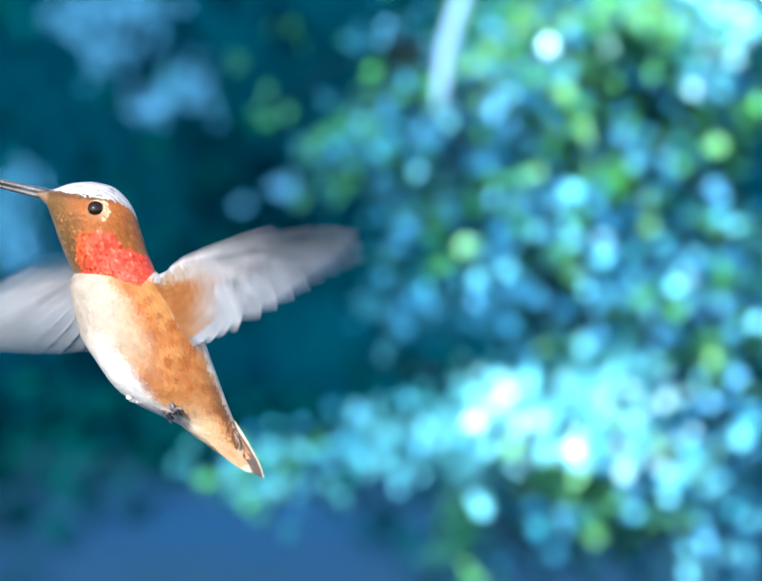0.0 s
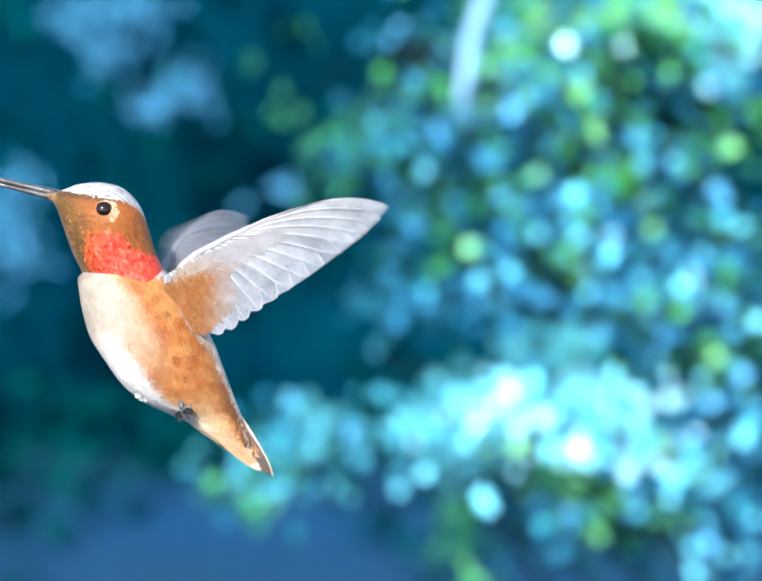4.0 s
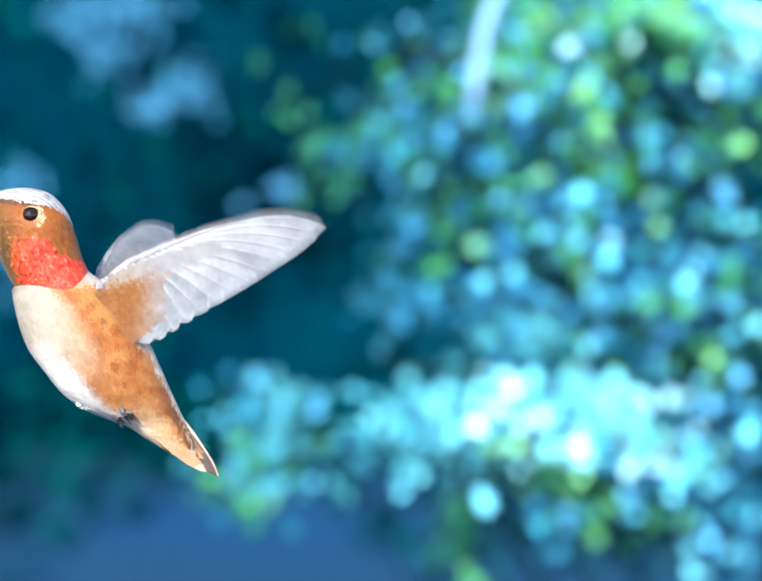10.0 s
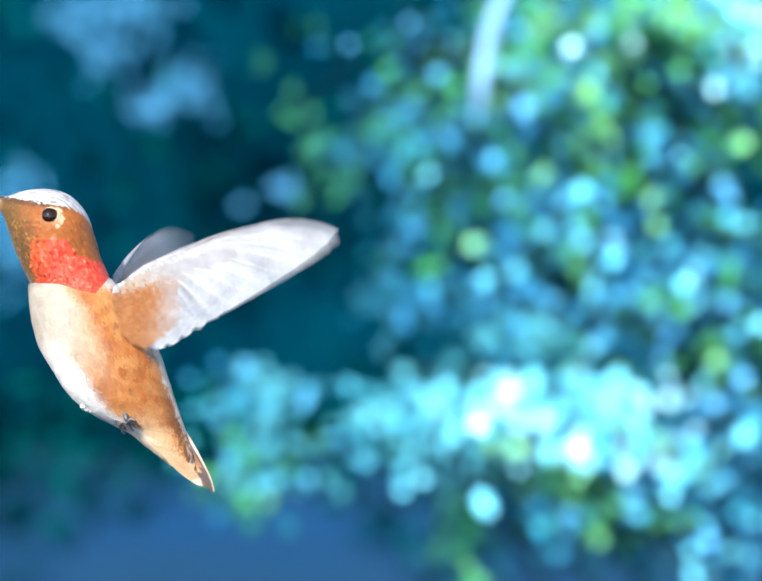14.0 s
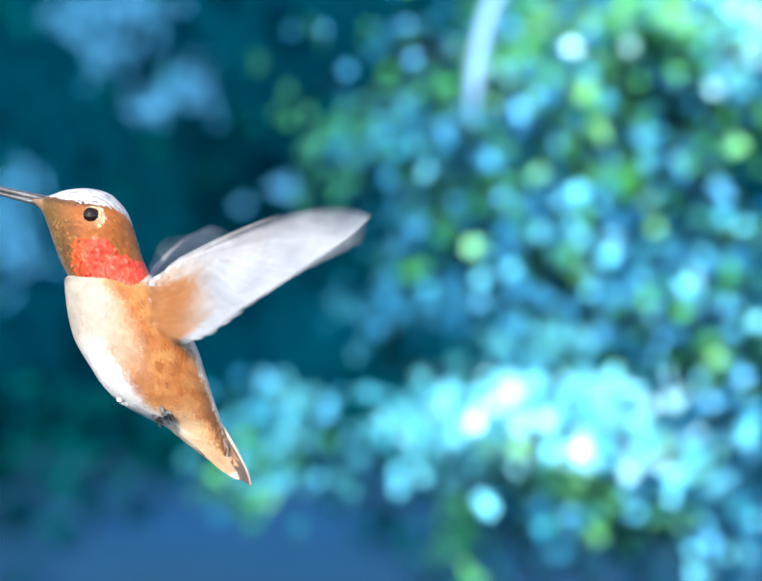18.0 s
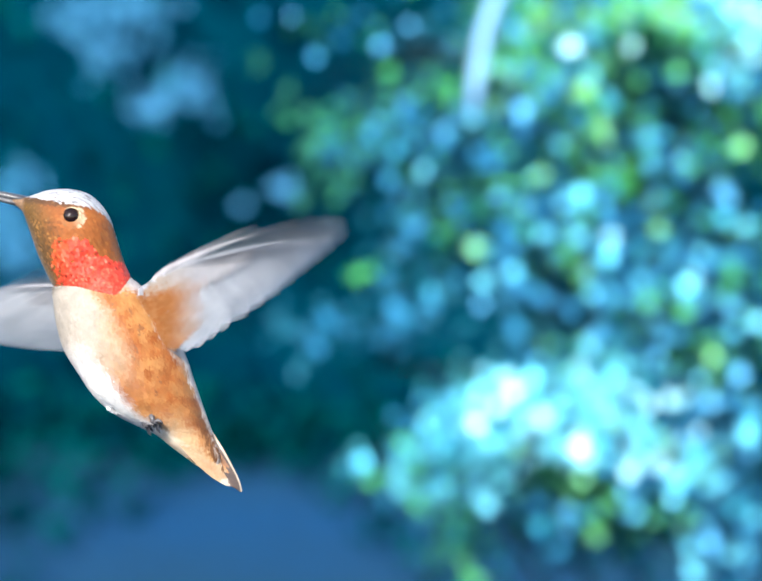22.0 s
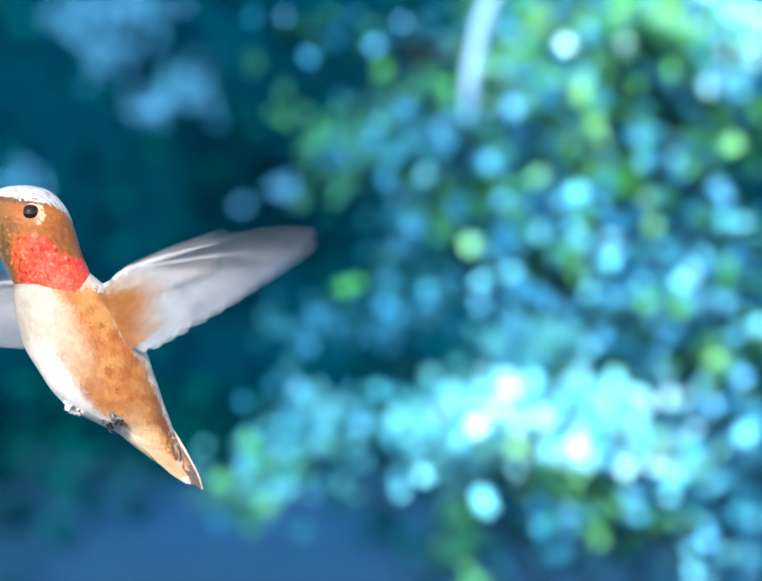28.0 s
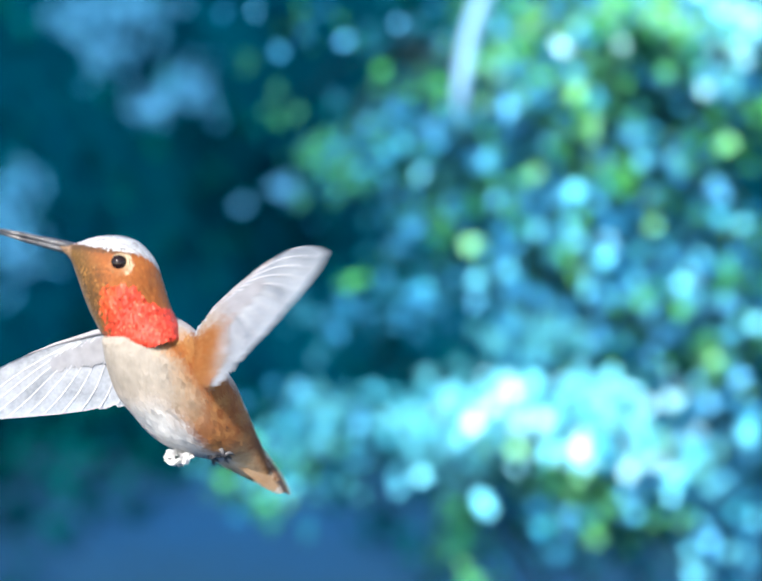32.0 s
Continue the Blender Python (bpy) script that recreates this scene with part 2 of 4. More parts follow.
def head_paint(s, th, zone):
    p = HEAD.at(s, th) / U
    # sheen of sun and sky on the crown put into pale pigment
    if zone == "crown":
        f = noise.noise(Vector((p.x * .03, p.z * .22 + p.y * .2, 2))) * .5 + .5
        return blend((0.10, 0.095, 0.10), blend((0.24, 0.24, 0.245), (0.30, 0.30, 0.31), random.random()), ease(.22, .42, f) if random.random() > .06 else 0)
    if zone == "gorget":
        c = blend((0.30, 0.055, 0.007), (0.50, 0.038, 0.019), ease(-62, 14, p.x - 0.2 * (p.z + 90)))
        return blend(c, blend((0.20, 0.016, 0.006), (0.54, 0.11, 0.06), random.random() < .35), 0.55 * (random.random() < 0.2))
    c = blend((0.070, 0.033, 0.005), (0.165, 0.045, 0.005), ease(-75, -5, p.x + 0.25 * (p.z + 40)))
    c = blend(c, (0.11, 0.032, 0.006), ease(14, 24, p.z) * ease(-80, -20, p.x))
    c = blend(c, (0.035, 0.016, 0.006), 0.75 * ease(8, 2, curve(CROWN_LINE, p.x)[0] - p.z) * ease(40, 0, p.x))
    c = blend(c, (0.19, 0.12, 0.08), 0.6 * ease(-96, -106, p.x))
    d = math.hypot(p.x - 1, p.z)
    c = blend(c, (0.30, 0.23, 0.15), 0.95 * ease(28, 23, d) * ease(.35, .75, p.x / max(d, 1)))
    c = blend(c, (0.22, 0.13, 0.06), 0.2 * ease(25, 21, d))
    k = 0.4 if zone == "throat" else 0.14
    return blend(c, blend((0.05, 0.02, 0.004), (0.26, 0.12, 0.03), random.random() < .5), k * (random.random() < 0.3))


def torso_zone(s, th):
    a = across(th)
    if a > 0.965:
        return "back"
    if s < 0.36 and a < 0.5 - 0.5 * max(0, s - .16):
        return "breast"
    if 0.30 < s < 0.78 and a < 0.28:
        return "belly"
    return "flank"


def torso_paint(s, th, zone):
    a = across(th) + random.gauss(0, .012)
    q = TORSO.at(s, th) / U
    f = noise.noise(Vector((q.x * .013, q.z * .013, 4))) * .5 + .5
    g = noise.noise(Vector((q.x * .04, q.z * .04, 9))) * .5 + .5
    c = blend((0.170, 0.042, 0.004), (0.265, 0.118, 0.034), ease(.34, .64, .6 * f + .4 * g))
    c = blend(c, (0.40, 0.265, 0.145), 0.9 * ease(.56, .76, s) * ease(.88, .45, a))
    c = blend(c, (0.44, 0.375, 0.29), 0.85 * ease(.66, .80, s) * ease(.42, .14, a))
    c = blend(c, (0.255, 0.160, 0.088), ease(.64, .38, a + .22 * (f - .5)) * ease(.58, .30, s))
    c = blend(c, (0.215, 0.187, 0.156), ease(.54, .30, a + .20 * (f - .5)) * ease(.50, .24, s))
    c = blend(c, (0.42, 0.412, 0.405), ease(.33, .13, a + .12 * (f - .5)) * ease(.26, .42, s) * ease(.82, .68, s))
    c = blend(c, (0.12, 0.10, 0.11), 0.6 * ease(.30, .26, a) * ease(.60, .64, s) * ease(.72, .68, s) * (random.random() < .12))
    c = blend(c, (0.28, 0.25, 0.22), 0.7 * ease(.17, .12, s) * ease(.68, .74, a) * ease(.95, .90, a))
    c = blend(c, (0.075, 0.028, 0.010), 0.85 * ease(.42, .78, s) * ease(.78, .87, a) * ease(.965, .945, a))
    c = blend(c, (0.10, 0.045, 0.02), 0.5 * (random.random() < .025) * ease(.4, .5, a))
    c = blend(c, (0.30, 0.285, 0.28), 0.8 * ease(.48, .36, s) * ease(.86, .93, a + .06 * (g - .5)))
    # rim light along the back edge put into pale pigment
    return blend(c, (0.44, 0.39, 0.35), 0.9 * ease(.30, .42, s) * ease(.945, .965, a))


ZONES = {"crown": (M_SLEEK, 20, 7), "cheek": (M_PLUME, 13, 9.5), "throat": (M_PLUME, 11, 9), "gorget": (M_GLOSS, 11, 9.5),
         "breast": (M_PLUME, 32, 16), "belly": (M_PLUME, 36, 15), "flank": (M_PLUME, 34, 17), "back": (M_PLUME, 26, 12)}


def pigment(me, colours):
    at = me.color_attributes.new("pigment", "FLOAT_COLOR", "POINT")
    at.data.foreach_set("color", [v for c in colours for v in (*c, 1)])


def plumage(loft, zone, paint, counts, parent, lift, skip=None):
    """Overlapping small feathers, one mesh for each colour of plumage."""
    got = {}
    rows, per = counts
    for i in range(rows):
        s = (i + 0.5) / rows
        for k in range(per):
            th = 2 * math.pi * (k + 0.5 * (i % 2) + random.uniform(-.3, .3)) / per
            ss = s + random.uniform(-.4, .4) / rows
            z = zone(ss, th)
            p, t, nrm = loft.basis(ss, th)
            _, L, w = ZONES[z]
            L *= U * random.uniform(.8, 1.25) * (1 if loft is HEAD else 0.55 + 0.45 * ease(.05, .2, ss))
            w *= U * random.uniform(.8, 1.2) * 0.5
            t = (t + nrm.cross(t) * random.uniform(-.25, .25)).normalized()
            side = nrm.cross(t)
            lf = lift * random.uniform(.8, 1.2)
            if skip and skip(p):
                continue
            v, f, ns, cs = got.setdefault(z, ([], [], [], []))
            o = len(v)
            rough = .17 if z == "gorget" else .07 if loft is TORSO else .08
            tone = (nrm + Vector((random.gauss(0, rough), random.gauss(0, rough), random.gauss(0, rough)))).normalized()
            ns += [tone] * 7
            shade = random.uniform(.62, 1.16) if z == "gorget" else random.uniform(.65, 1.15) if z == "throat" else random.uniform(.93, 1.05)
            cs += [tuple(q * shade for q in paint(ss, th, z))] * 7
            p = p + nrm * (0.6 * U)
            bend = 1 / (2 * (60 if loft is HEAD else 80) * U)
            low = [nrm * ((L * q) ** 2 * bend) for q in (.2, .25, .6, .75)]
            v += [p - t * (L * .3), p + side * w * .8 + t * L * .2 + nrm * (L * lf * .3) - low[0], p - side * w * .8 + t * L * .2 + nrm * (L * lf * .3) - low[0],
                  p + t * L * .25 + nrm * (L * lf * .3 + w * (.12 if loft is HEAD else .02)) - low[1], p + side * w * .6 + t * L * .6 + nrm * (L * lf * .7) - low[2],
                  p - side * w * .6 + t * L * .6 + nrm * (L * lf * .7) - low[2], p + t * L * .75 + nrm * (L * lf) - low[3]]
            f += [(o, o+3, o+1), (o, o+2, o+3), (o+1, o+3, o+4), (o+3, o+6, o+4), (o+3, o+5, o+6), (o+3, o+2, o+5)]
    for z, (v, f, ns, cs) in got.items():
        me = mesh_of(z + "_plumage", v, f, [ZONES[z][0]])
        me.normals_split_custom_set_from_vertices([tuple(q) for q in ns])
        pigment(me, cs)
        piece(z + "_plumage", me, parent, {
            "crown": "crown feathers, pale sheen put into their colour", "cheek": "rufous cheek feathers", "throat": "dull copper throat scales",
            "gorget": "glowing red gorget scales", "breast": "cream breast feathers", "belly": "white belly down",
            "flank": "rufous flank feathers", "back": "rufous back feathers with a sunlit rim put into their colour"}[z])


def blade(base, tip, width, bow=0.0, z=0.0, z_tip=0.0, segs=8, blunt=0.5, curl=0.0, rim=3.0):
    """A flat-vaned feather with a raised shaft, from base to tip in the wing's plane."""
    b, e = Vector((*base, z)), Vector((*tip, z_tip))
    d = e - b
    L = d.length
    d.normalize()
    side = Vector((-d.y, d.x, 0)).normalized()
    verts, faces, slots = [], [], []
    for i in range(segs + 1):
        t = i / segs
        w = width * (0.35 + 0.65 * math.sin(min(t * 1.7, 1.0) * math.pi / 2)) * (1 - max(0, (t - blunt) / (1 - blunt)) ** 2.2 * 0.72)
        c = b + d * (L * t) + side * (bow * math.sin(math.pi * t)) + Vector((0, 0, curl * t * t))
        r = 1.6 * (1 - 0.7 * t)
        wt = w * (1 - 0.5 * max(0, (t - 0.6) / 0.4) ** 1.6)
        verts += [c + side * w * .45 + Vector((0, 0, -1.0)), c + side * max(w * .45 - rim, r) + Vector((0, 0, -0.7)), c + side * r + Vector((0, 0, 0.6)), c + Vector((0, 0, r)),
                  c - side * r + Vector((0, 0, 0.6)), c - side * max(wt * .55 - rim, r) + Vector((0, 0, -1.8)), c - side * wt * .55 + Vector((0, 0, -2.0))]
    for i in range(segs):
        o = i * 7
        for k in range(6):
            faces.append((o + k, o + k + 1, o + k + 8, o + k + 7))
            slots.append(1 if k in (0, 2, 3, 5) else 0)
    return [v * U for v in verts], faces, slots


# ---- the bird ----
REST = VIEW @ Matrix.Translation((0, 0, -BIRD_D)) @ Matrix(((1, 0, 0, 0), (0, 0, 1, 0), (0, -1, 0, 0), (0, 0, 0, 1)))
bird = tagged(new("hummingbird"), "hovering rufous hummingbird with glowing red throat, beating pale wings", "bird")
bird.empty_display_size = 0.01


lids = []
EYE_Y = 58


def build_head():
    v, f, uv = HEAD.mesh()
    me = mesh_of("head", v, f, [M_PLUME])
    pigment(me, [head_paint(q // 28 / 47, 2 * math.pi * (q % 28) / 28, "cheek") for q in range(len(v))])
    head = piece("head", me, bird, "rufous head with pale sheen painted on the crown, red gorget")
    plumage(HEAD, head_zone, head_paint, (60, 96), head, 0.03, lambda p: Vector((p.x - 1 * U, p.z)).length < 19.5 * U)
    for sgn in (-1, 1):
        c = Vector((0, sgn * EYE_Y, 0)) * U
        piece("eye", mesh_of("eye", *ball(c, 18.5 * U, 18.5 * U, 18.5 * U, 12, 20), [M_EYE]), head, "glossy black eye")
        ring = [Vector((math.cos(t) * 19.5 + 1.5, sgn * (65 + 1.5 * math.cos(t)), math.sin(t) * 18.5)) * U for t in np.linspace(0, 2 * math.pi, 25)]
        piece("eye_ring", mesh_of("eye_ring", *tube(ring, [(1.3 + 0.9 * math.cos(t)) * U for t in np.linspace(0, 2 * math.pi, 25)], 6), [M_RING]), head, "pale buff eye ring")
    for sgn in (-1, 1):
        v, f = ball((0, 0, 0), 19.6 * U, 19.6 * U, 19.6 * U, 12, 20)
        f = [q for q in f if sum(v[i].y for i in q) * sgn > 1e-9]
        lid = piece("eyelid", mesh_of("eyelid", v, f, [M_LID]), head, "grey-brown eyelid")
        lids.append((lid, sgn, Vector((0, sgn * EYE_Y, 0)) * U))
    up = [Vector(p) * U for p in ((-88, 0, 30), (-112, 0, 38), (-150, 0, 47), (-200, 0, 59), (-252, 0, 70))]
    lo = [Vector(p) * U for p in ((-88, 0, 20), (-112, 0, 28), (-150, 0, 37), (-200, 0, 49), (-248, 0, 63))]
    piece("upper_bill", mesh_of("upper_bill", *tube(up, [10.5 * U, 8.5 * U, 6.6 * U, 5.6 * U, 3 * U], 8), [M_BILL]), head, "slender dark upper bill")
    piece("lower_bill", mesh_of("lower_bill", *tube(lo, [8.5 * U, 7 * U, 5.4 * U, 4.4 * U, 2.2 * U], 8), [M_BILL]), head)
    return head


def build_torso():
    v, f, uv = TORSO.mesh()
    me = mesh_of("torso", v, f, [M_PLUME])
    pigment(me, [torso_paint(q // 28 / 47, 2 * math.pi * (q % 28) / 28, "flank") for q in range(len(v))])
    torso = piece("torso", me, bird, "plump torso, cream breast and rufous flanks")
    plumage(TORSO, torso_zone, torso_paint, (60, 88), torso, 0.001)
    # tail: ten narrow feathers, closed to a wedge
    for i in range(10):
        k = i / 9
        base = Vector((224, -30, -427)).lerp(Vector((290, -14, -402)), k)
        tip = Vector((347, -10, -531)).lerp(Vector((377, -6, -543)), k) + Vector((0, 0, 3 * math.sin(k * 3.1)))
        L = (tip - base).length
        bv, bf, bs = blade((0, 0), (L, 0), 21, segs=10, blunt=0.72)
        x = (tip - base).normalized()
        nrm = Vector((0.1, -1, 0.25 - 0.3 * k))
        nrm = (nrm - x * nrm.dot(x)).normalized()
        m = Matrix.Translation((base + Vector((0, 1.5 * i, 0))) * U) @ Matrix((x, nrm.cross(x), nrm)).transposed().to_4x4()
        # the last feather's cream carries the painted rim light to the tail tip
        hue = M_TAILP if i < 5 else M_TAIL if i == 5 else M_BACK if i < 9 else M_CREAM
        slots = [1 if q >= len(bf) * (0.9 if i < 3 else 0.8 if i < 6 else 0.7 if i < 8 else 0.15 if i == 8 else 0.95) else 0 for q in range(len(bf))]
        piece("tail_feather", mesh_of("tail_feather", [m @ p for p in bv], bf, [hue, M_CREAM if i < 3 else M_TAILTIP], slots), torso, "rufous tail feather with pale edge and dusky tip")
    # feet tucked under the vent
    for sgn in (-1, 1):
        root = Vector((174 - 9 * sgn, 12 * sgn - 52, -400 - 4 * sgn))
        leg = tube([root * U, (root + Vector((6, -4, -16))) * U], [6 * U, 5 * U], 6)
        toes = []
        for k in range(3):
            q = root + Vector((6, -4, -16))
            e = q + Vector((16 - 3 * k, -6 + 7 * k, 3 - 9 * k))
            toes.append(tube([q * U, (q + (e - q) * .6 + Vector((0, 0, 4))) * U, e * U, (e + Vector((5, 0, -5))) * U], [4.8 * U, 4.2 * U, 3.2 * U, 1 * U], 5))
        piece("foot", mesh_of("foot", *join(leg, *toes), [M_FOOT]), torso, "tiny dark clenched foot")
    # white tuft by the legs
    v, f = [], []
    for i in range(420):
        d = Vector((random.gauss(0, 1), random.gauss(0, 1), random.gauss(-.2, 1))).normalized()
        p = Vector((112, -24, -392)) + Vector((d.x * 24, d.y * 18, d.z * 14)) * random.uniform(.4, 1)
        s = d.orthogonal().normalized() * 5
        o = len(v)
        v += [p * U, (p + d * 5 + s) * U, (p + d * 10) * U, (p + d * 5 - s) * U]
        f.append((o, o + 1, o + 2, o + 3))
    tuft = piece("vent_tuft", mesh_of("vent_tuft", v, f, [M_DOWN]), torso, "fluffy white tuft by the legs")
    return torso, tuft


PRIMARY_TIPS = ((466, 8), (452, -9), (428, -23), (399, -36), (366, -49), (331, -62), (295, -75), (258, -88), (220, -100), (184, -112))
SECONDARY_TIPS = ((150, -123), (118, -134), (88, -145), (58, -148), (30, -134), (4, -110))


LEAD = ((-14, -8), (60, 16), (139, 33), (220, 46), (285, 52), (350, 52), (400, 43), (440, 26), (465, 8))
TWIST_Y = 6


def trim(verts, slack):
    """Keeps the vanes within the leading edge and near the smooth hind edge of the wing."""
    tips = sorted(PRIMARY_TIPS + SECONDARY_TIPS)
    xs, ys = [q[0] for q in tips], [q[1] for q in tips]
    for p in verts:
        low = float(np.interp(p.x / U, xs, ys)) - slack
        high = float(np.interp(p.x / U, [q[0] for q in LEAD], [q[1] for q in LEAD]))
        p.y = min(max(p.y, low * U), high * U)
    return verts


def build_wing(name, label):
    wing = tagged(new(name), label)
    wing.parent = bird
    arm = tube([Vector((x, y, 0)) * U for x, y in ((8, -6), (18, -1), (32, 5), *LEAD[1:5])], [q * U for q in (1, 5, 7.5, 8, 6, 3.2, 0.8)], 8)
    piece("leading_edge", mesh_of("leading_edge", *arm, [M_COVERT]), wing, "pale leading edge of the wing")
    vanes = []
    for i, tip in enumerate(PRIMARY_TIPS):
        t = i / 9
        base = (200 - 110 * t, 44 - 24 * t)
        far = (base[0] + (tip[0] - base[0]) * (1.08 if i else 1), base[1] + (tip[1] - base[1]) * (1.08 if i else 1))
        v, f, s = blade(base, far, 62 + 8 * t, blunt=0.86, bow=25 * (1 - t) ** 1.5 + 3, z=0.5 * i, z_tip=0.5 * i, curl=-10 * (1 - t), rim=2.2)
        vane = piece("flight_feather", mesh_of("flight_feather", trim(v, 7), f, [M_WING, M_SHAFT], s), wing)
        vanes.append((vane, ((tip[0] - 60) / 406) ** 1.2))
    for i, tip in enumerate(SECONDARY_TIPS):
        base = (84 - 17 * i, 20 - 4 * i)
        far = (base[0] + (tip[0] - base[0]) * 1.08, base[1] + (tip[1] - base[1]) * 1.08)
        v, f, s = blade(base, far, 60, bow=4, z=5 + 0.5 * i, z_tip=5 + 0.5 * i, blunt=0.8, rim=2.2)
        piece("flight_feather", mesh_of("flight_feather", trim(v, 7), f, [M_WING, M_SHAFT], s), wing)
    for nm, n, x0, x1, y0, lab in (("covert_plumage", 520, 30, 240, -50, "pale grey wing coverts"), ("lining_plumage", 1600, -22, 104, -138, "rufous feathers at the wing root")):
        v, f, ns, cs = [], [], [], []
        for i in range(n):
            x = random.uniform(x0, x1)
            k = (x - x0) / (x1 - x0)
            y = random.uniform(y0 * (1 - (0.8 * k * k if nm[0] == "c" else 0.25 * k * k)), 0) + 28 * math.sin(math.pi * min(1, max(0, x / 440)))
            if nm[0] == "l" and (y < -72 - .85 * (x + 46) or (x < 12 and y > -46 and math.hypot(x - 12, y + 46) > 42)):
                continue
            up = random.random() < .5
            z = (9.5 - 4 * ease(90, 150, x) if up else -2.6) + random.uniform(-.4, .4)
            a = radians(random.uniform(-75, -45))
            d = Vector((math.cos(a), math.sin(a), 0))
            w = Vector((-d.y, d.x, 0)) * random.uniform(6, 9)
            L = random.uniform(18, 30)
            p = Vector((x, y, z))
            o = len(v)
            dip = Vector((0, 0, -2.5 if up else 0.8))
            v += [p * U, (p + d * L * .5 + w + dip * .4) * U, (p + d * L + dip) * U, (p + d * L * .5 - w + dip * .4) * U]
            f.append((o, o + 3, o + 2, o + 1) if up else (o, o + 1, o + 2, o + 3))
            ns += [(0, 0, 1 if up else -1)] * 4
            j = random.gauss(0, 5)
            warm = ease(48, -44, x + j - 88 - .45 * (y + 48)) * ease(-2, -30, y + j)
            c = blend((0.31, 0.31, 0.335), (0.29, 0.235, 0.185), ease(130, 30, x + j) * .85)
            root = blend((0.225, 0.076, 0.016), (0.27, 0.12, 0.04), random.random()) if up else blend((0.10, 0.085, 0.07), (0.19, 0.15, 0.11), random.random())
            cs += [blend(c, root, warm if up else ease(120, 10, x + j))] * 4
        me = mesh_of(nm, v, f, [M_COVERTS])
        me.normals_split_custom_set_from_vertices(ns)
        pigment(me, cs)
        piece(nm, me, wing, lab)
    return wing, vanes


head = build_head()
torso, vent_tuft = build_torso()
wing_near, vanes_near = build_wing("wing", "pale translucent beating wing with fanned flight feathers")
wing_far, vanes_far = build_wing("wing", "pale translucent beating wing with fanned flight feathers")


# ---- garden ----
ground = tagged(new("ground", mesh_of("ground", [(-400, -60, 0), (400, -60, 0), (400, 900, 0), (-400, 900, 0)], [(0, 1, 2, 3)], [M_GROUND])),
                "blue-grey paved ground in soft focus", "ground", kind="structure")


def leaf(v, f, p, size, wide=0.55, toward=None):
    """A folded leaf at p, turned at random about a lean to the light."""
    n = Vector((random.gauss(0, 1), random.gauss(0, 1), random.gauss(0, 1)))
    if toward is not None:
        n = n * 0.75 + toward * 1.2
    n.normalize()
    d = n.orthogonal().normalized()
    d.rotate(Matrix.Rotation(random.uniform(0, 6.28), 3, n))
    s = n.cross(d) * (size * wide * 0.5)
    o = len(v)
    v += [p, p + d * size * .45 + s, p + d * size * .45 - s, p + d * size * .45 - n * size * .07, p + d * size - n * size * .05]
    f += [(o, o+1, o+3), (o, o+3, o+2), (o+1, o+4, o+3), (o+3, o+4, o+2)]


def in_view(x, y, d):
    """A point given across and up across the tilted view at distance d, in metres."""
    return VIEW @ Vector((x, y, -d))


shrub = tagged(new("shrub"), "tall leafy shrub with glossy green and blue-green leaves", "shrub")
trunk_at = Vector((0.46, 5.75, 0.0))
shrub.location = trunk_at
K = SHRUB_D * 2 * math.tan(radians(DEG / 2)) / 1568


bush = tagged(new("low_bush"), "low bush with pale blue glint-coloured leaves and drooping green sprays", "bush")
bush_at = Vector((0.19, 5.62, 0.0))
bush.location = bush_at


def limb(name, pts, r0, r1, plant=shrub, at=trunk_at):
    n = len(pts) - 1
    return piece(name, mesh_of(name, *tube([p - at for p in pts], [r0 + (r1 - r0) * i / n for i in range(n + 1)], 7), [M_BARK]), plant)


crotch = trunk_at + Vector((0.01, 0, 0.45))
limb("trunk", [trunk_at - Vector((0, 0, .03)), trunk_at + Vector((.012, 0, .15)), trunk_at + Vector((-.01, .01, .3)), crotch], 0.035, 0.026)
LIMB_ENDS = ((.02, .16), (.10, .20), (.2, .1), (.24, -.02), (.10, -.02), (.0, -.05))
limb_tops = []
for x, y in LIMB_ENDS:
    e = in_view(x, y, SHRUB_D + .12)
    mid = crotch.lerp(e, .5) + Vector((.05, .06, .10))
    limb("limb", [crotch, crotch.lerp(mid, .5) + Vector((.02, 0, -.01)), mid, mid.lerp(e, .55) + Vector((0, 0, .012)), e], 0.006, 0.0015)
    limb_tops.append(e)
limb("stem", [bush_at - Vector((0, 0, .02)), bush_at + Vector((.01, .01, .2)), bush_at + Vector((0, .02, .38))], 0.02, 0.012, bush, bush_at)
bush_tops = []
for x, y in ((.03, -.08), (.08, -.08), (.13, -.07), (.19, -.09), (.22, -.14)):
    e = in_view(x, y, SHRUB_D + .12)
    fork = bush_at + Vector((0, .02, .38))
    limb("branch", [fork, fork.lerp(e, .5) + Vector((.02, .03, .02)), e], 0.005, 0.0015, bush, bush_at)
    bush_tops.append(e)

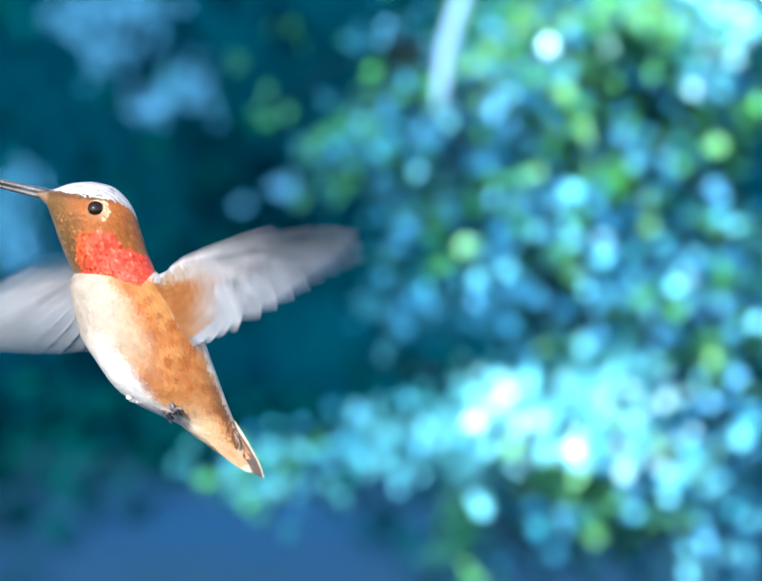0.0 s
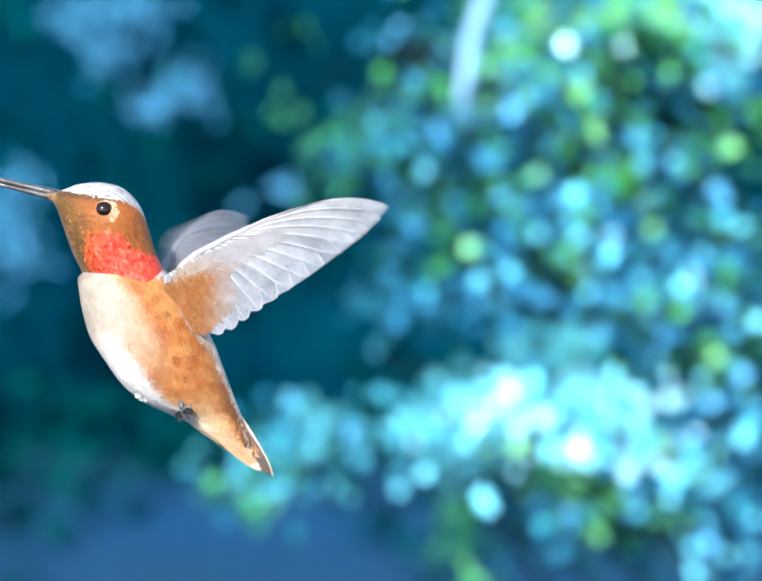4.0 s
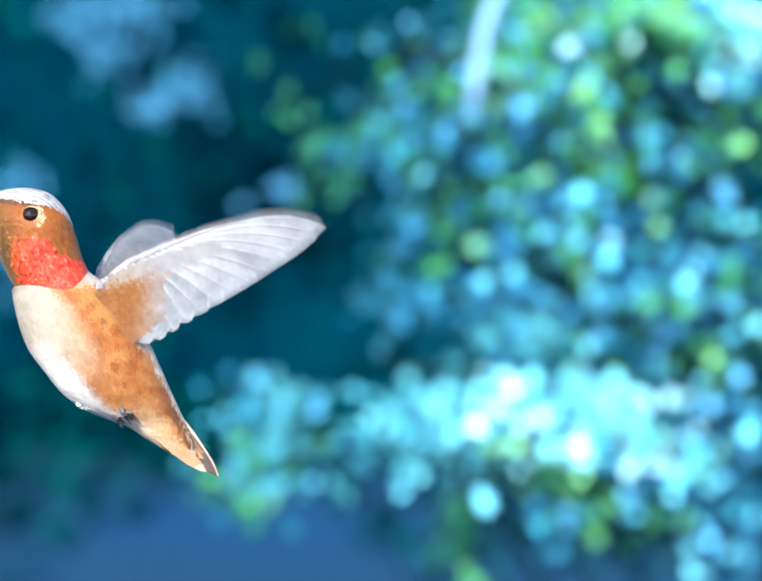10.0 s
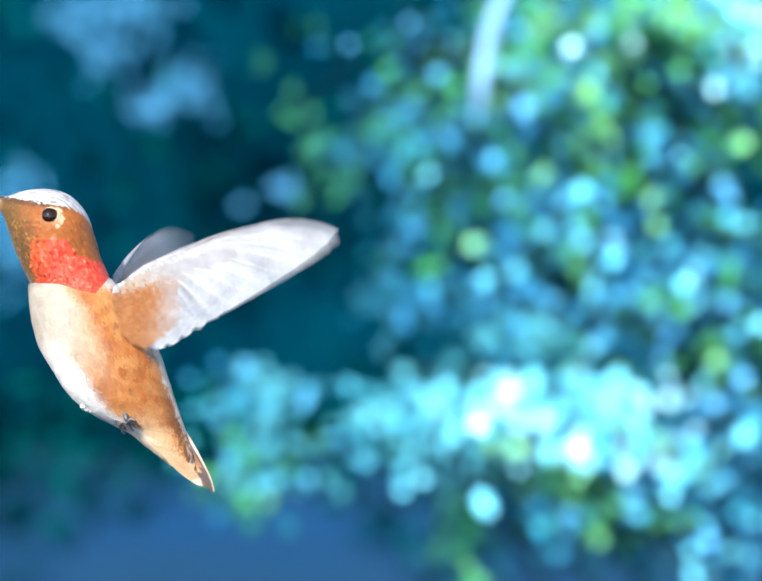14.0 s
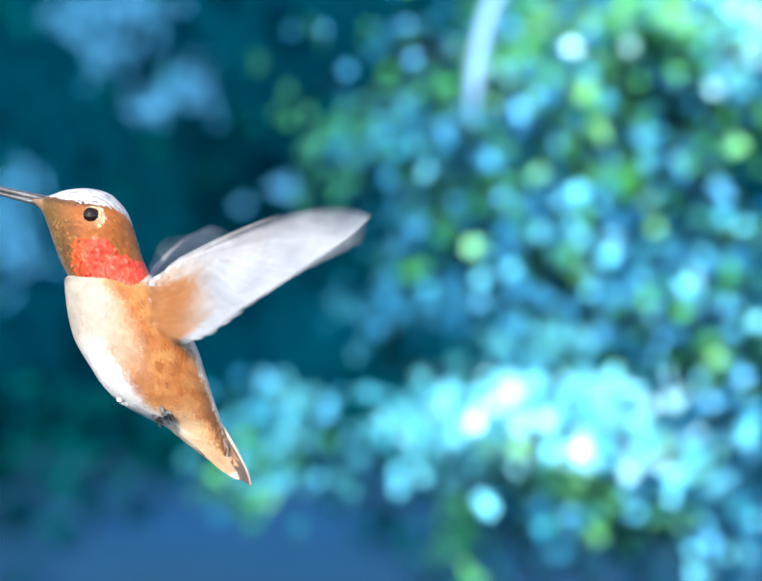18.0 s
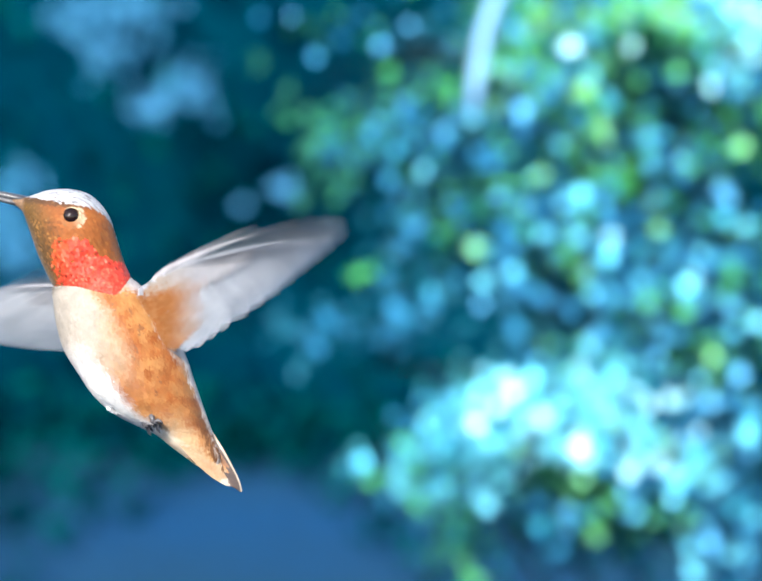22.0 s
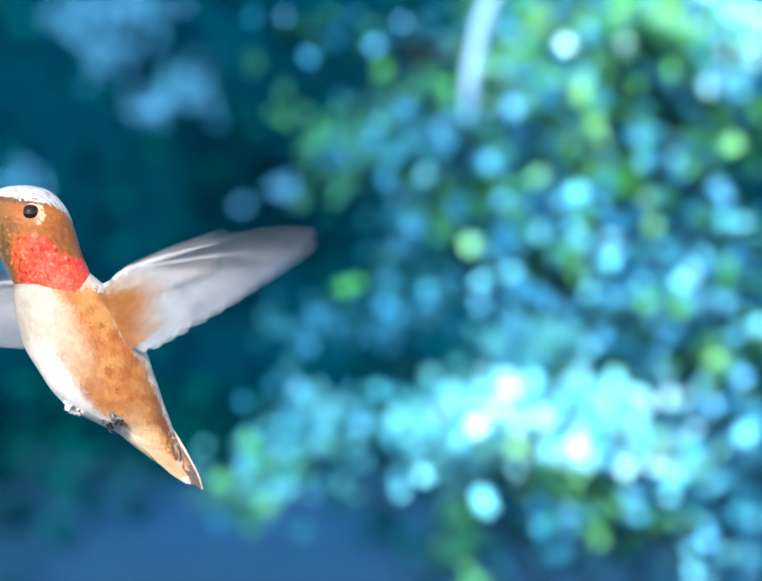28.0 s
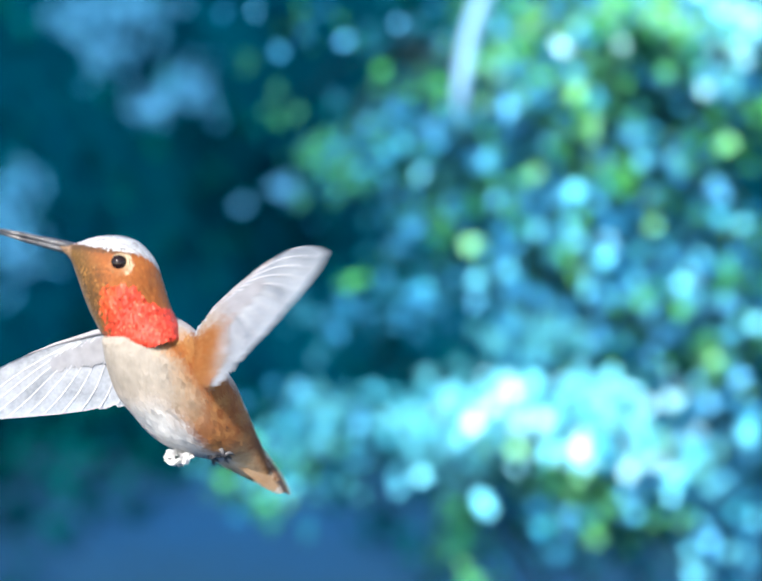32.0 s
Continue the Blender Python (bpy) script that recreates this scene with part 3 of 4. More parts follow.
WORDS = {"g": "bright green leafy spray", "b": "blue-green glossy leafy spray", "p": "leafy spray in pale blue glint colour", "w": "leafy spray in near white glint colour", "y": "yellow-green leafy spray"}
sprays = []
GLINT = (SUN_DIR + (Vector(EYE_AT) - in_view(.06, 0, SHRUB_D)).normalized()).normalized()     # a leaf that faces this way mirrors the sun to the lens
LEAF_MESH = {}
for key, mat in (("g", M_LEAF_G), ("b", M_LEAF_B), ("p", M_LEAF_P), ("w", M_LEAF_W), ("y", M_LEAF_O)):
    for n in range(6):
        L = 0.0056 + 0.0011 * n
        w = L * (0.34 + 0.02 * n)
        LEAF_MESH[key, n] = mesh_of("leaf", [(-.5 * L, 0, 0), (-.2 * L, w * .85, .03 * L), (-.2 * L, -w * .85, .03 * L), (.15 * L, w, .02 * L), (.15 * L, -w, .02 * L), (.5 * L, 0, -.03 * L),
                                             (-.2 * L, 0, 0), (.15 * L, 0, 0)], [(0, 6, 1), (0, 2, 6), (1, 6, 7, 3), (6, 2, 4, 7), (3, 7, 5), (7, 4, 5)], [mat])


def spray(x, y, sx, sy, n, kinds, d=SHRUB_D, wild=20.0, dull=0):
    """A twig with its leaves, centred x, y (in the grid across the view) and scattered sx, sy; wild: degrees by which the leaves turn off the light."""
    c = in_view((x - 784) * K * d / SHRUB_D, (598 - y) * K * d / SHRUB_D, d + random.uniform(-.04, .04))
    plant, at, tops = (bush, bush_at, bush_tops) if y > 740 else (shrub, trunk_at, limb_tops)
    near = min(tops, key=lambda q: (q - c).length)
    v, f = tube([near - c, (near - c) * .5 + Vector((0, 0, .01)), Vector((0, 0, 0)), Vector((sx * K * .8, 0, sy * K * .5))], [.0010, .0008, .0006, .0004], 5)
    ob = piece("spray", mesh_of("spray", v, f, [M_BARK]), plant, WORDS[kinds[0]])
    if dull:
        v, f = [], []
        for i in range(dull):
            leaf(v, f, Vector((random.gauss(0, sx) * K, random.gauss(0, .03), random.gauss(0, sy) * K)), random.uniform(.008, .014), .6, SUN_DIR)
        tagged(piece("foliage", mesh_of("foliage", v, f, [M_MASS_P if "p" in kinds else M_MASS_G if "g" in kinds else M_MASS_B]), ob), kind="stuff")
    ob.location = c - at
    face = GLINT.to_track_quat("Z", "Y").to_matrix().to_4x4()
    for i in range(n):
        lf = piece("leaf", LEAF_MESH[random.choice(kinds), random.randrange(6)], ob)
        lf.matrix_basis = Matrix.Translation((random.gauss(0, sx) * K, random.gauss(0, .03), random.gauss(0, sy) * K)) @ face @ pose(
            0, 0, 0, random.gauss(0, wild), random.gauss(0, wild), 0) @ pose(0, 0, 0, 0, 0, random.uniform(0, 360))
    sprays.append((ob, ob.location.copy(), x, y))
    return ob


masses = {}


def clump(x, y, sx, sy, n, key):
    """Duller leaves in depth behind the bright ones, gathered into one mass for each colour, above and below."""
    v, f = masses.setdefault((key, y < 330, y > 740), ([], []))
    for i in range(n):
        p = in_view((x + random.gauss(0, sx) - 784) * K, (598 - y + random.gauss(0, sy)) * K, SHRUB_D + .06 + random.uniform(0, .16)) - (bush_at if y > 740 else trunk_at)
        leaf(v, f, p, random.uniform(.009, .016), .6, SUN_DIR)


# the bank of pale leaves, sun and sky glints put into their colour
BANK = ((1220, 800, 75, 30, 34), (1055, 808, 60, 38, 26), (1010, 892, 60, 34, 18), (1180, 886, 60, 34, 20), (1295, 862, 45, 45, 20), (1355, 925, 46, 30, 12),
        (1540, 50, 40, 50, 26), (1480, 60, 40, 40, 12), (1500, 140, 40, 40, 10), (1170, 95, 50, 34, 12), (1360, 35, 40, 30, 8), (1430, 975, 40, 50, 10))
for x, y, sx, sy, n in BANK:
    y += 14 if 780 < y < 900 else 0
    spray(x, y, sx, sy * .9, int(n * 1.7), "wpppppy" if y > 650 or x > 1450 else "yyp")
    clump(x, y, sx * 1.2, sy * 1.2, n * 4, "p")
# spots that stand out by themselves
WHITE_SPOTS = ((1290, 102, 1), (1462, 178, 2), (1380, 790, 3), (1420, 558, 1), (1260, 500, 1), (1190, 892, 3), (1350, 925, 3), (1160, 95, 3), (1225, 800, 3), (1190, 795, 3), (1260, 830, 3), (1050, 812, 3), (1075, 850, 3))
PALE_SPOTS = ((858, 972, 3), (1542, 450, 2), (738, 946, 4), (825, 975, 4), (1000, 1028, 4), (1425, 1168, 4), (1515, 1150, 3), (1520, 885, 3), (1425, 640, 3), (1420, 575, 5), (1252, 512, 4), (1500, 1035, 3), (1240, 215, 3), (1000, 335, 1), (1020, 905, 4), (1345, 905, 4))
BLUE_SPOTS = ((1072, 487, 4), (1025, 625, 3), (1122, 622, 3), (1062, 588, 3), (1172, 402, 4), (1335, 298, 5), (1392, 352, 4), (930, 270, 2), (850, 455, 2), (1490, 392, 2), (1500, 635, 4), (1230, 690, 2), (1440, 650, 3), (1090, 250, 3), (1045, 172, 3), (1460, 1090, 3))
LIME_SPOTS = ((982, 512, 3), (1345, 452, 3), (1470, 735, 2), (1220, 255, 5), (1205, 180, 5), (1240, 20, 6), (1470, 40, 4), (1510, 275, 3), (1190, 985, 2), (1240, 1000, 2))
GREEN_SPOTS = ((1302, 368, 7), (1245, 360, 3), (1310, 180, 1), (1440, 440, 3), (575, 245, 1), (1180, 525, 3))
for kinds, rows in (("w", WHITE_SPOTS), ("p", PALE_SPOTS), ("b", BLUE_SPOTS), ("y", LIME_SPOTS), ("g", GREEN_SPOTS)):
    for x, y, n in rows:
        spray(x, y, 7, 7, max(1, round(n * .8)), kinds, wild=9)
BLUES = ((1260, 510, 50, 45, 12), (1430, 570, 55, 40, 14), (1480, 650, 50, 40, 12), (1070, 490, 50, 50, 7), (1080, 600, 60, 45, 4), (1010, 350, 55, 45, 8), (860, 480, 45, 55, 3), (880, 610, 50, 35, 3),
         (1180, 400, 45, 35, 10), (1350, 320, 45, 45, 12), (1430, 490, 60, 50, 10), (1500, 1050, 45, 60, 14), (1430, 880, 55, 50, 14), (1540, 880, 30, 60, 10), (1170, 1085, 40, 35, 8), (1400, 1010, 60, 45, 12))
for x, y, sx, sy, n in BLUES:
    spray(x, y, sx, sy, int(n * 1.8), "bbbp")
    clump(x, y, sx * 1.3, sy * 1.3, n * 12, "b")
for x, y, sx, sy, n in ((1520, 1150, 40, 40, 9), (800, 290, 60, 40, 6), (930, 270, 50, 40, 8), (1070, 200, 50, 50, 8), (1250, 640, 70, 45, 10), (1340, 610, 50, 50, 9), (1500, 170, 45, 40, 8), (1300, 930, 60, 45, 12)):
    spray(x, y, sx, sy, int(n * 1.8), "bbbp")
    clump(x, y, sx * 1.3, sy * 1.3, n * 12, "b")
GREENS = ((1245, 350, 45, 30, 12), (1205, 240, 45, 60, 18), (1130, 110, 60, 55, 18), (1230, 25, 90, 35, 26), (1400, 30, 60, 35, 14), (1510, 280, 45, 50, 9), (840, 210, 50, 60, 3), (690, 345, 35, 28, 2),
          (1040, 150, 40, 50, 9), (1185, 1000, 45, 45, 13), (1300, 1045, 45, 35, 11), (1480, 740, 45, 28, 9), (960, 1130, 35, 45, 5), (1160, 540, 45, 40, 5), (1500, 500, 50, 55, 7), (910, 400, 50, 60, 6), (1050, 420, 50, 45, 6))
for x, y, sx, sy, n in GREENS:
    spray(x, y, sx, sy, int(n * 1.9), "ggyb")
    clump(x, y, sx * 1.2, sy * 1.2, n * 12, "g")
for x, y, n in ((640, 40, 3), (508, 92, 2), (575, 240, 5), (680, 350, 6)):
    clump(x, y, 26, 26, n, "g")
for x, y, sx, sy, n in ((1190, 120, 60, 70, 90), (1220, 230, 45, 60, 70), (1240, 20, 110, 40, 90), (1400, 30, 80, 40, 60), (1130, 60, 60, 50, 50), (1250, 340, 45, 35, 45), (1180, 990, 50, 45, 45),
                        (1300, 1030, 45, 40, 40), (1480, 735, 45, 25, 25), (1110, 830, 120, 40, 40)):
    clump(x, y, sx, sy, n, "y")
for x, y, sx, sy, n in ((1100, 1060, 80, 45, 70), (960, 1120, 40, 45, 34), (1300, 1090, 60, 40, 60), (1000, 960, 90, 30, 50), (1170, 680, 80, 40, 40)):
    clump(x, y, sx, sy, n, "b")
# the d clumps are dark teal, shade put into their colour
for i in range(40):
    x, y = random.uniform(860, 1600), random.uniform(-20, 720)
    if x < 1120 and 560 < y < 720:
        x += 430
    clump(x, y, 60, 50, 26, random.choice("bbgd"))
    spray(x, y, 60, 50, 5, random.choice(("bbg", "gb", "bg")))

# long loose sprays that the wind carries further
loose = [(spray(560, 850, 66, 28, 26, "bbbp", d=SHRUB_D - .05, wild=17, dull=70), ((0, 760, 900), (3, 660, 890), (6, 570, 845), (9, 560, 835), (13, 525, 805), (17, 565, 830), (19, 590, 855), (20, 700, 890), (21, 950, 885),
                                                                 (26, 950, 885), (28, 640, 855), (32, 640, 855))),
         (spray(600, 950, 70, 38, 26, "bbpg", dull=60), ((0, 560, 960), (6, 580, 965), (14, 560, 950), (19, 600, 950), (21, 900, 962), (25, 910, 962), (28, 590, 960), (32, 600, 960))),
         (spray(520, 1010, 45, 35, 12, "gyb", dull=40), ((0, 520, 1000), (6, 510, 1030), (14, 500, 1020), (19, 500, 1020), (21, 840, 990), (25, 850, 990), (28, 500, 1030), (32, 540, 1020))),
         (spray(815, 865, 55, 40, 30, "bppp", dull=80), ((0, 920, 880), (3, 890, 870), (6, 830, 865), (9, 815, 865), (13, 800, 850), (18, 840, 865), (20, 930, 875), (21, 1000, 885), (26, 1000, 885), (28, 860, 860), (32, 850, 860))),
         (spray(935, 870, 60, 38, 30, "wppp", dull=90), ((0, 1000, 890), (3, 970, 880), (6, 935, 870), (13, 930, 860), (19, 945, 870), (21, 1000, 885), (26, 1000, 885), (28, 945, 870), (32, 945, 870))),
         (spray(850, 660, 90, 30, 16, "bbb", d=SHRUB_D + .05, wild=14, dull=60), ((0, 900, 630), (6, 880, 620), (13, 900, 620), (17, 860, 620), (19, 820, 650), (22, 720, 670), (24, 690, 675), (28, 700, 665), (30, 735, 650), (32, 760, 640))),
         (spray(790, 270, 75, 35, 9, "gbb", dull=28), ((0, 770, 280), (6, 760, 290), (13, 850, 290), (17, 800, 270), (19, 745, 270), (22, 740, 265), (28, 740, 280), (32, 720, 340))),
         (spray(735, 575, 14, 12, 3, "gg", wild=14), ((0, 900, 560), (17, 860, 560), (20, 780, 580), (22, 735, 575), (25, 735, 580), (28, 710, 600), (32, 720, 590))),
         (spray(1090, 690, 70, 32, 18, "bppb", dull=70), ((0, 1260, 760), (2, 1220, 740), (6, 1090, 690), (13, 1080, 685), (18, 1110, 700), (20, 1180, 740), (21, 1230, 760), (25, 1240, 760), (28, 1100, 695), (32, 1100, 690))),
         (spray(700, 100, 80, 45, 9, "gbb"), ((0, 860, 110), (6, 880, 110), (13, 800, 120), (17, 760, 100), (21, 680, 60), (28, 660, 60), (32, 600, 50)))]
loose_homes = {q[0].name: q[1:] for q in sprays if q[0] in [ob for ob, rows in loose]}
sprays = [q for q in sprays if q[0].name not in loose_homes]
MASS = {"p": (M_MASS_P, "pale blue-green foliage of the bank"), "b": (M_MASS_B, "dull blue-green foliage"), "g": (M_MASS_G, "soft green foliage"), "y": (M_MASS_Y, "pale green young foliage"), "d": (M_LEAF_D, "dark teal foliage with shade in its colour")}
upper = []
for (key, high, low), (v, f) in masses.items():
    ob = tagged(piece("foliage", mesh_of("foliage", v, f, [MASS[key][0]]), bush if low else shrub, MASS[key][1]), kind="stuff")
    if high:
        upper.append(ob)

# the rest of the crown, to the far side of the trunk
for mat, n, word in ((M_LEAF_X, 1500, "dense blue-green foliage of the crown"), (M_LEAF_Y, 900, "bright green foliage of the crown")):
    v, f = [], []
    while n:
        q = Vector((random.gauss(0, .34), random.gauss(0, .26), random.gauss(0, .30)))
        p = Vector((.62, 5.95, 1.02)) + q
        if q.length > .75 or p.x < .36 or p.z < .35:
            continue
        leaf(v, f, p - trunk_at, random.uniform(.010, .018), .55, SUN_DIR)
        n -= 1
    tagged(piece("crown_foliage", mesh_of("crown_foliage", v, f, [mat]), shrub, word), kind="stuff")
for x, y, z in ((.75, 5.8, 1.2), (.9, 6.05, .9), (.6, 6.2, 1.3), (.5, 5.9, 1.45), (.8, 6.15, 1.35)):
    e = Vector((x, y, z))
    limb("limb", [crotch, crotch.lerp(e, .35) + Vector((.02, .02, .03)), crotch.lerp(e, .7) + Vector((0, .02, .04)), e], 0.009, 0.002)

# pale arching stem
stem_pts = [in_view((x - 784) * K, (598 - y) * K, SHRUB_D - .1) for x, y in ((952, 240), (956, 190), (963, 140), (974, 85), (990, 30), (1020, -40), (1090, -130))]
stem = tagged(new("arching_stem", mesh_of("arching_stem", *tube([p - stem_pts[0] for p in stem_pts], [.002, .0038, .0044, .0044, .0044, .004, .003], 8), [M_STRAP])),
              "pale bleached arching stem by the shrub", "stem")
stem.location = stem_pts[0]

# hedge behind, its deep shade put into near-black teal
hedge = tagged(new("hedge"), "tall hedge, deep shade put into its dark teal", "hedge")
hv, hf = [], []
NX, NZ = 90, 34
for j in range(NZ + 1):
    for i in range(NX + 1):
        x, z = -4.5 + 9 * i / NX, 2.6 * j / NZ
        q = noise.noise(Vector((x * 2.2, z * 2.2, 3))) * .16 + noise.noise(Vector((x * 7, z * 7, 8))) * .06
        hv.append(Vector((x, 10.05 + q + .12 * (z / 2.6) ** 4, z)))
for j in range(NZ):
    for i in range(NX):
        a = j * (NX + 1) + i
        hf.append((a, a + 1, a + NX + 2, a + NX + 1))
o = len(hv)
for i in range(NX + 1):
    x = -4.5 + 9 * i / NX
    hv += [Vector((x, 11.7, 2.6)), Vector((x, 11.7, 0))]
for i in range(NX):
    t = NZ * (NX + 1) + i
    hf += [(t, t + 1, o + 2 * i + 2, o + 2 * i), (o + 2 * i, o + 2 * i + 2, o + 2 * i + 3, o + 2 * i + 1)]
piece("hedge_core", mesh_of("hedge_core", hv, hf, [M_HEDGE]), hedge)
v, f = [], []
for i in range(6000):
    x, z = random.uniform(-4.4, 4.4) if i % 2 else random.uniform(-.7, .7), random.uniform(.02, 2.5)
    q = noise.noise(Vector((x * 2.2, z * 2.2, 3))) * .16 + noise.noise(Vector((x * 7, z * 7, 8))) * .06
    leaf(v, f, Vector((x, 10.02 + q + .12 * (z / 2.6) ** 4 + random.uniform(-.05, .02), z)), random.uniform(.02, .045), .5)
# low dark leaves added to darken the ground at the hedge foot
for i in range(3400):
    x, h = random.uniform(-1.2, 1.2), random.random() ** 2
    y = 1.3 * random.random() ** 2.2 * max(.1, .6 + .9 * noise.noise(Vector((x * 3, 0, 0))))
    leaf(v, f, Vector((x, 10.0 - y, .005 + .09 * h * max(0, 1 - y))), random.uniform(.02, .04), .5)
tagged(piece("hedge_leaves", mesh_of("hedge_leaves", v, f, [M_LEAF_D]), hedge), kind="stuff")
KH = 9.9 * 2 * math.tan(radians(DEG / 2)) / 1568
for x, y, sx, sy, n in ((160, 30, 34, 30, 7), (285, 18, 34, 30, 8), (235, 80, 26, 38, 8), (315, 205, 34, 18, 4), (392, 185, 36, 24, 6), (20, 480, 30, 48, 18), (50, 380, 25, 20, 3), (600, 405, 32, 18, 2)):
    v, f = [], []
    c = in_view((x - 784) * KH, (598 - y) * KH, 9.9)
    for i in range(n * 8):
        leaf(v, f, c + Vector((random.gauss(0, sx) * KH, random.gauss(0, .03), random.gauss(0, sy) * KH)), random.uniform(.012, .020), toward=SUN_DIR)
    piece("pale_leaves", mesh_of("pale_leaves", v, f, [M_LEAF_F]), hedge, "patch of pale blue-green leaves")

# feeder blossom
feeder = tagged(new("feeder_flower"), "yellow plastic flower of a nectar feeder", "feeder")
for k in range(6):
    a = 2 * math.pi * k / 6
    v, f = ball((0, math.cos(a) * 32 * U, math.sin(a) * 32 * U), 30 * U, 24 * U, 20 * U, 8, 14)
    piece("petal", mesh_of("petal", v, f, [M_YELLOW]), feeder)
piece("nectar_tube", mesh_of("nectar_tube", *tube([Vector((4, 0, 0)) * U, Vector((-60, 0, 12)) * U, Vector((-160, 0, 20)) * U], [12 * U, 13 * U, 16 * U], 12), [M_DARKP]), feeder)
piece("stake", mesh_of("stake", *tube([Vector((-150, 0, 18)) * U, Vector((-150 * U, 0, -.5)), Vector((-150 * U, -.1, -1.5))], [.003, .003, .003], 8), [M_DARKP]), feeder)


# ---- what moves ----
EYE_PATH = ((0, 198, 432), (1, 214, 433), (2, 227, 433), (2.8, 230, 432), (3.5, 224, 433), (5.5, 180, 432), (6, 166, 430), (7, 138, 433), (8, 108, 438), (8.5, 94, 444),
            (9, 85, 444), (10, 65, 444), (10.7, 61, 444), (11.5, 65, 443), (12.5, 76, 443), (13, 85, 446), (14, 104, 446), (14.5, 117, 443), (16.5, 165, 444),
            (17.5, 183, 444), (18.5, 191, 446), (19, 191, 446), (20, 184, 446), (21, 171, 447), (22, 148, 446), (23, 122, 446), (24, 94, 445), (25, 76, 443))
EYE_PATH2 = ((25, 76, 443), (25.5, 68, 443), (26.5, 58, 442), (27.5, 60, 441), (28, 65, 439), (29, 77, 441), (30, 98, 439), (30.5, 110, 441), (31, 121, 443), (31.1, 125, 443),
             (31.2, 142, 446), (31.3, 174, 455), (31.4, 203, 464), (31.5, 233, 480), (31.6, 256, 492), (31.7, 264, 506), (31.8, 264, 514), (31.9, 254, 525), (32, 246, 542))
# lean of the torso in degrees, and how far the neck is drawn in
LEAN = ((0, 2.8, -13, 6), (0.5, 4.1, -17, 12), (1, 4.1, -16, 9), (1.5, 8.9, -13, 8), (2, 7.6, -15, 10), (2.5, 4.6, -17, 11), (3, 3.5, -14, 7), (3.5, 2.3, -16, 9), (5.5, 3.2, -5, 9), (6, 0.1, -6, 10), (6.5, -1.1, -7, 13), (7, -0.2, -6, 8), (7.5, 1.5, -2, 5), (8, -0.3, 1, 1), (8.5, 2.3, 2, 2), (9, 2.8, 1, 2), (9.5, 0.8, -2, 5), (10, -0.9, -1, 1), (10.5, 2.4, -3, 3), (11, 3.9, -7, 7), (11.5, 5.1, -2, 2), (12, 4.1, -2, 0), (12.5, 5.3, -2, 3))
LEAN += ((13, 3, -4, 2), (13.5, 4.9, -2, 0), (14, 5, -4, 3), (14.5, 5.4, -5, 10), (16.5, 5.4, -13, 13), (17, 5.8, -11, 10), (17.5, 5.8, -13, 16), (18, 4.9, -14, 15), (18.5, 7.1, -11, 9), (19, 7.7, -11, 12), (19.5, 6.2, -12, 15), (20, 5, -10, 9), (20.5, 3.8, -4, 5), (21, 5.2, -4, 6), (21.5, 2.4, -3, 3), (22, 4, 1, -2), (22.5, 2.9, -1, 3), (23, 2.5, 0, 0), (23.5, 3.1, 1, -1))
LEAN += ((24, 2.9, 3, -4), (24.5, 1.5, 4, -5), (25, 0.4, 4, -4), (25.5, 2.6, 2, -1), (27.5, 1.2, 3, -3), (28, 4.1, 4, -4), (28.5, 2.7, 4, -3), (29, 2.7, 2, 1), (29.5, 1, -3, 7), (30, 2.9, -3, 8), (30.5, 0.9, -1, 6), (31, 2, -1, 6), (31.2, 9, 0, 3), (31.4, 15, 0, 0), (31.6, 13, 0, 0), (31.8, 8.5, 0, 0), (31.9, 7, 0, 0), (32, 3, 0, 0))
PITCH = ((0, 0), (31.0, 0), (31.3, 8), (31.6, 16), (32, 33))
YAW = ((0, 0), (30.8, 0), (31.2, 22), (31.5, 30), (32, 34))
BEAT = ((0, 0), (.5, .0), (1, .05), (1.5, .07), (2, .1), (2.5, .12), (3, .17), (3.5, .2), (5.5, .3), (6, .38), (7, .4), (8, .4), (9, .37), (10, .3), (12, .28), (13, .35), (14.5, .37),
        (16.5, .45), (18, .43), (19, .4), (19.5, .35), (20, .27), (20.5, .2), (21.5, .2), (22, .02), (22.5, -.06), (23, -.11), (23.5, -.14), (24, -.23), (24.5, -.35), (25, -.42),
        (25.5, -.5), (27.5, -.79), (28, -.98), (28.5, -1.01), (29, -1.10), (29.5, -.97), (30, -1.03), (30.5, -1.13), (32, -1.1))
# wing stroke: share of the beat, azimuth and rise of the span, twist about it at the root, further twist towards the tip (degrees)
NEAR = ((0, -28, 8, 12, 60), (0.02, -22, 11, 10, 58), (0.05, -29, 15, 10, 56), (0.1, -33, 16.5, 10, 40), (0.13, -31, 19, 14, 20), (0.165, -23, 24, 10, 0), (0.2, -14, 18.5, 10, 0), (0.25, -10, 16, 10, 0), (0.3, -8, 14.5, 6, 0), (0.345, -14, 15.5, -2, -4),
        (0.4, -14, 14, -10, -12), (0.45, -20, 13, -8, -45), (0.5, -12, 4, -5, -52), (0.58, -47, -9, -14, -62), (0.64, -74, -12, -10, -20), (0.7, -104, -11, 4, 4), (0.8, -142, -10, 8, 10), (0.86, -124, -9, 14, 4), (0.91, -92, -8, 30, 20), (0.95, -54, 0, 36, 45), (0.97, -41, 6, 28, 60))
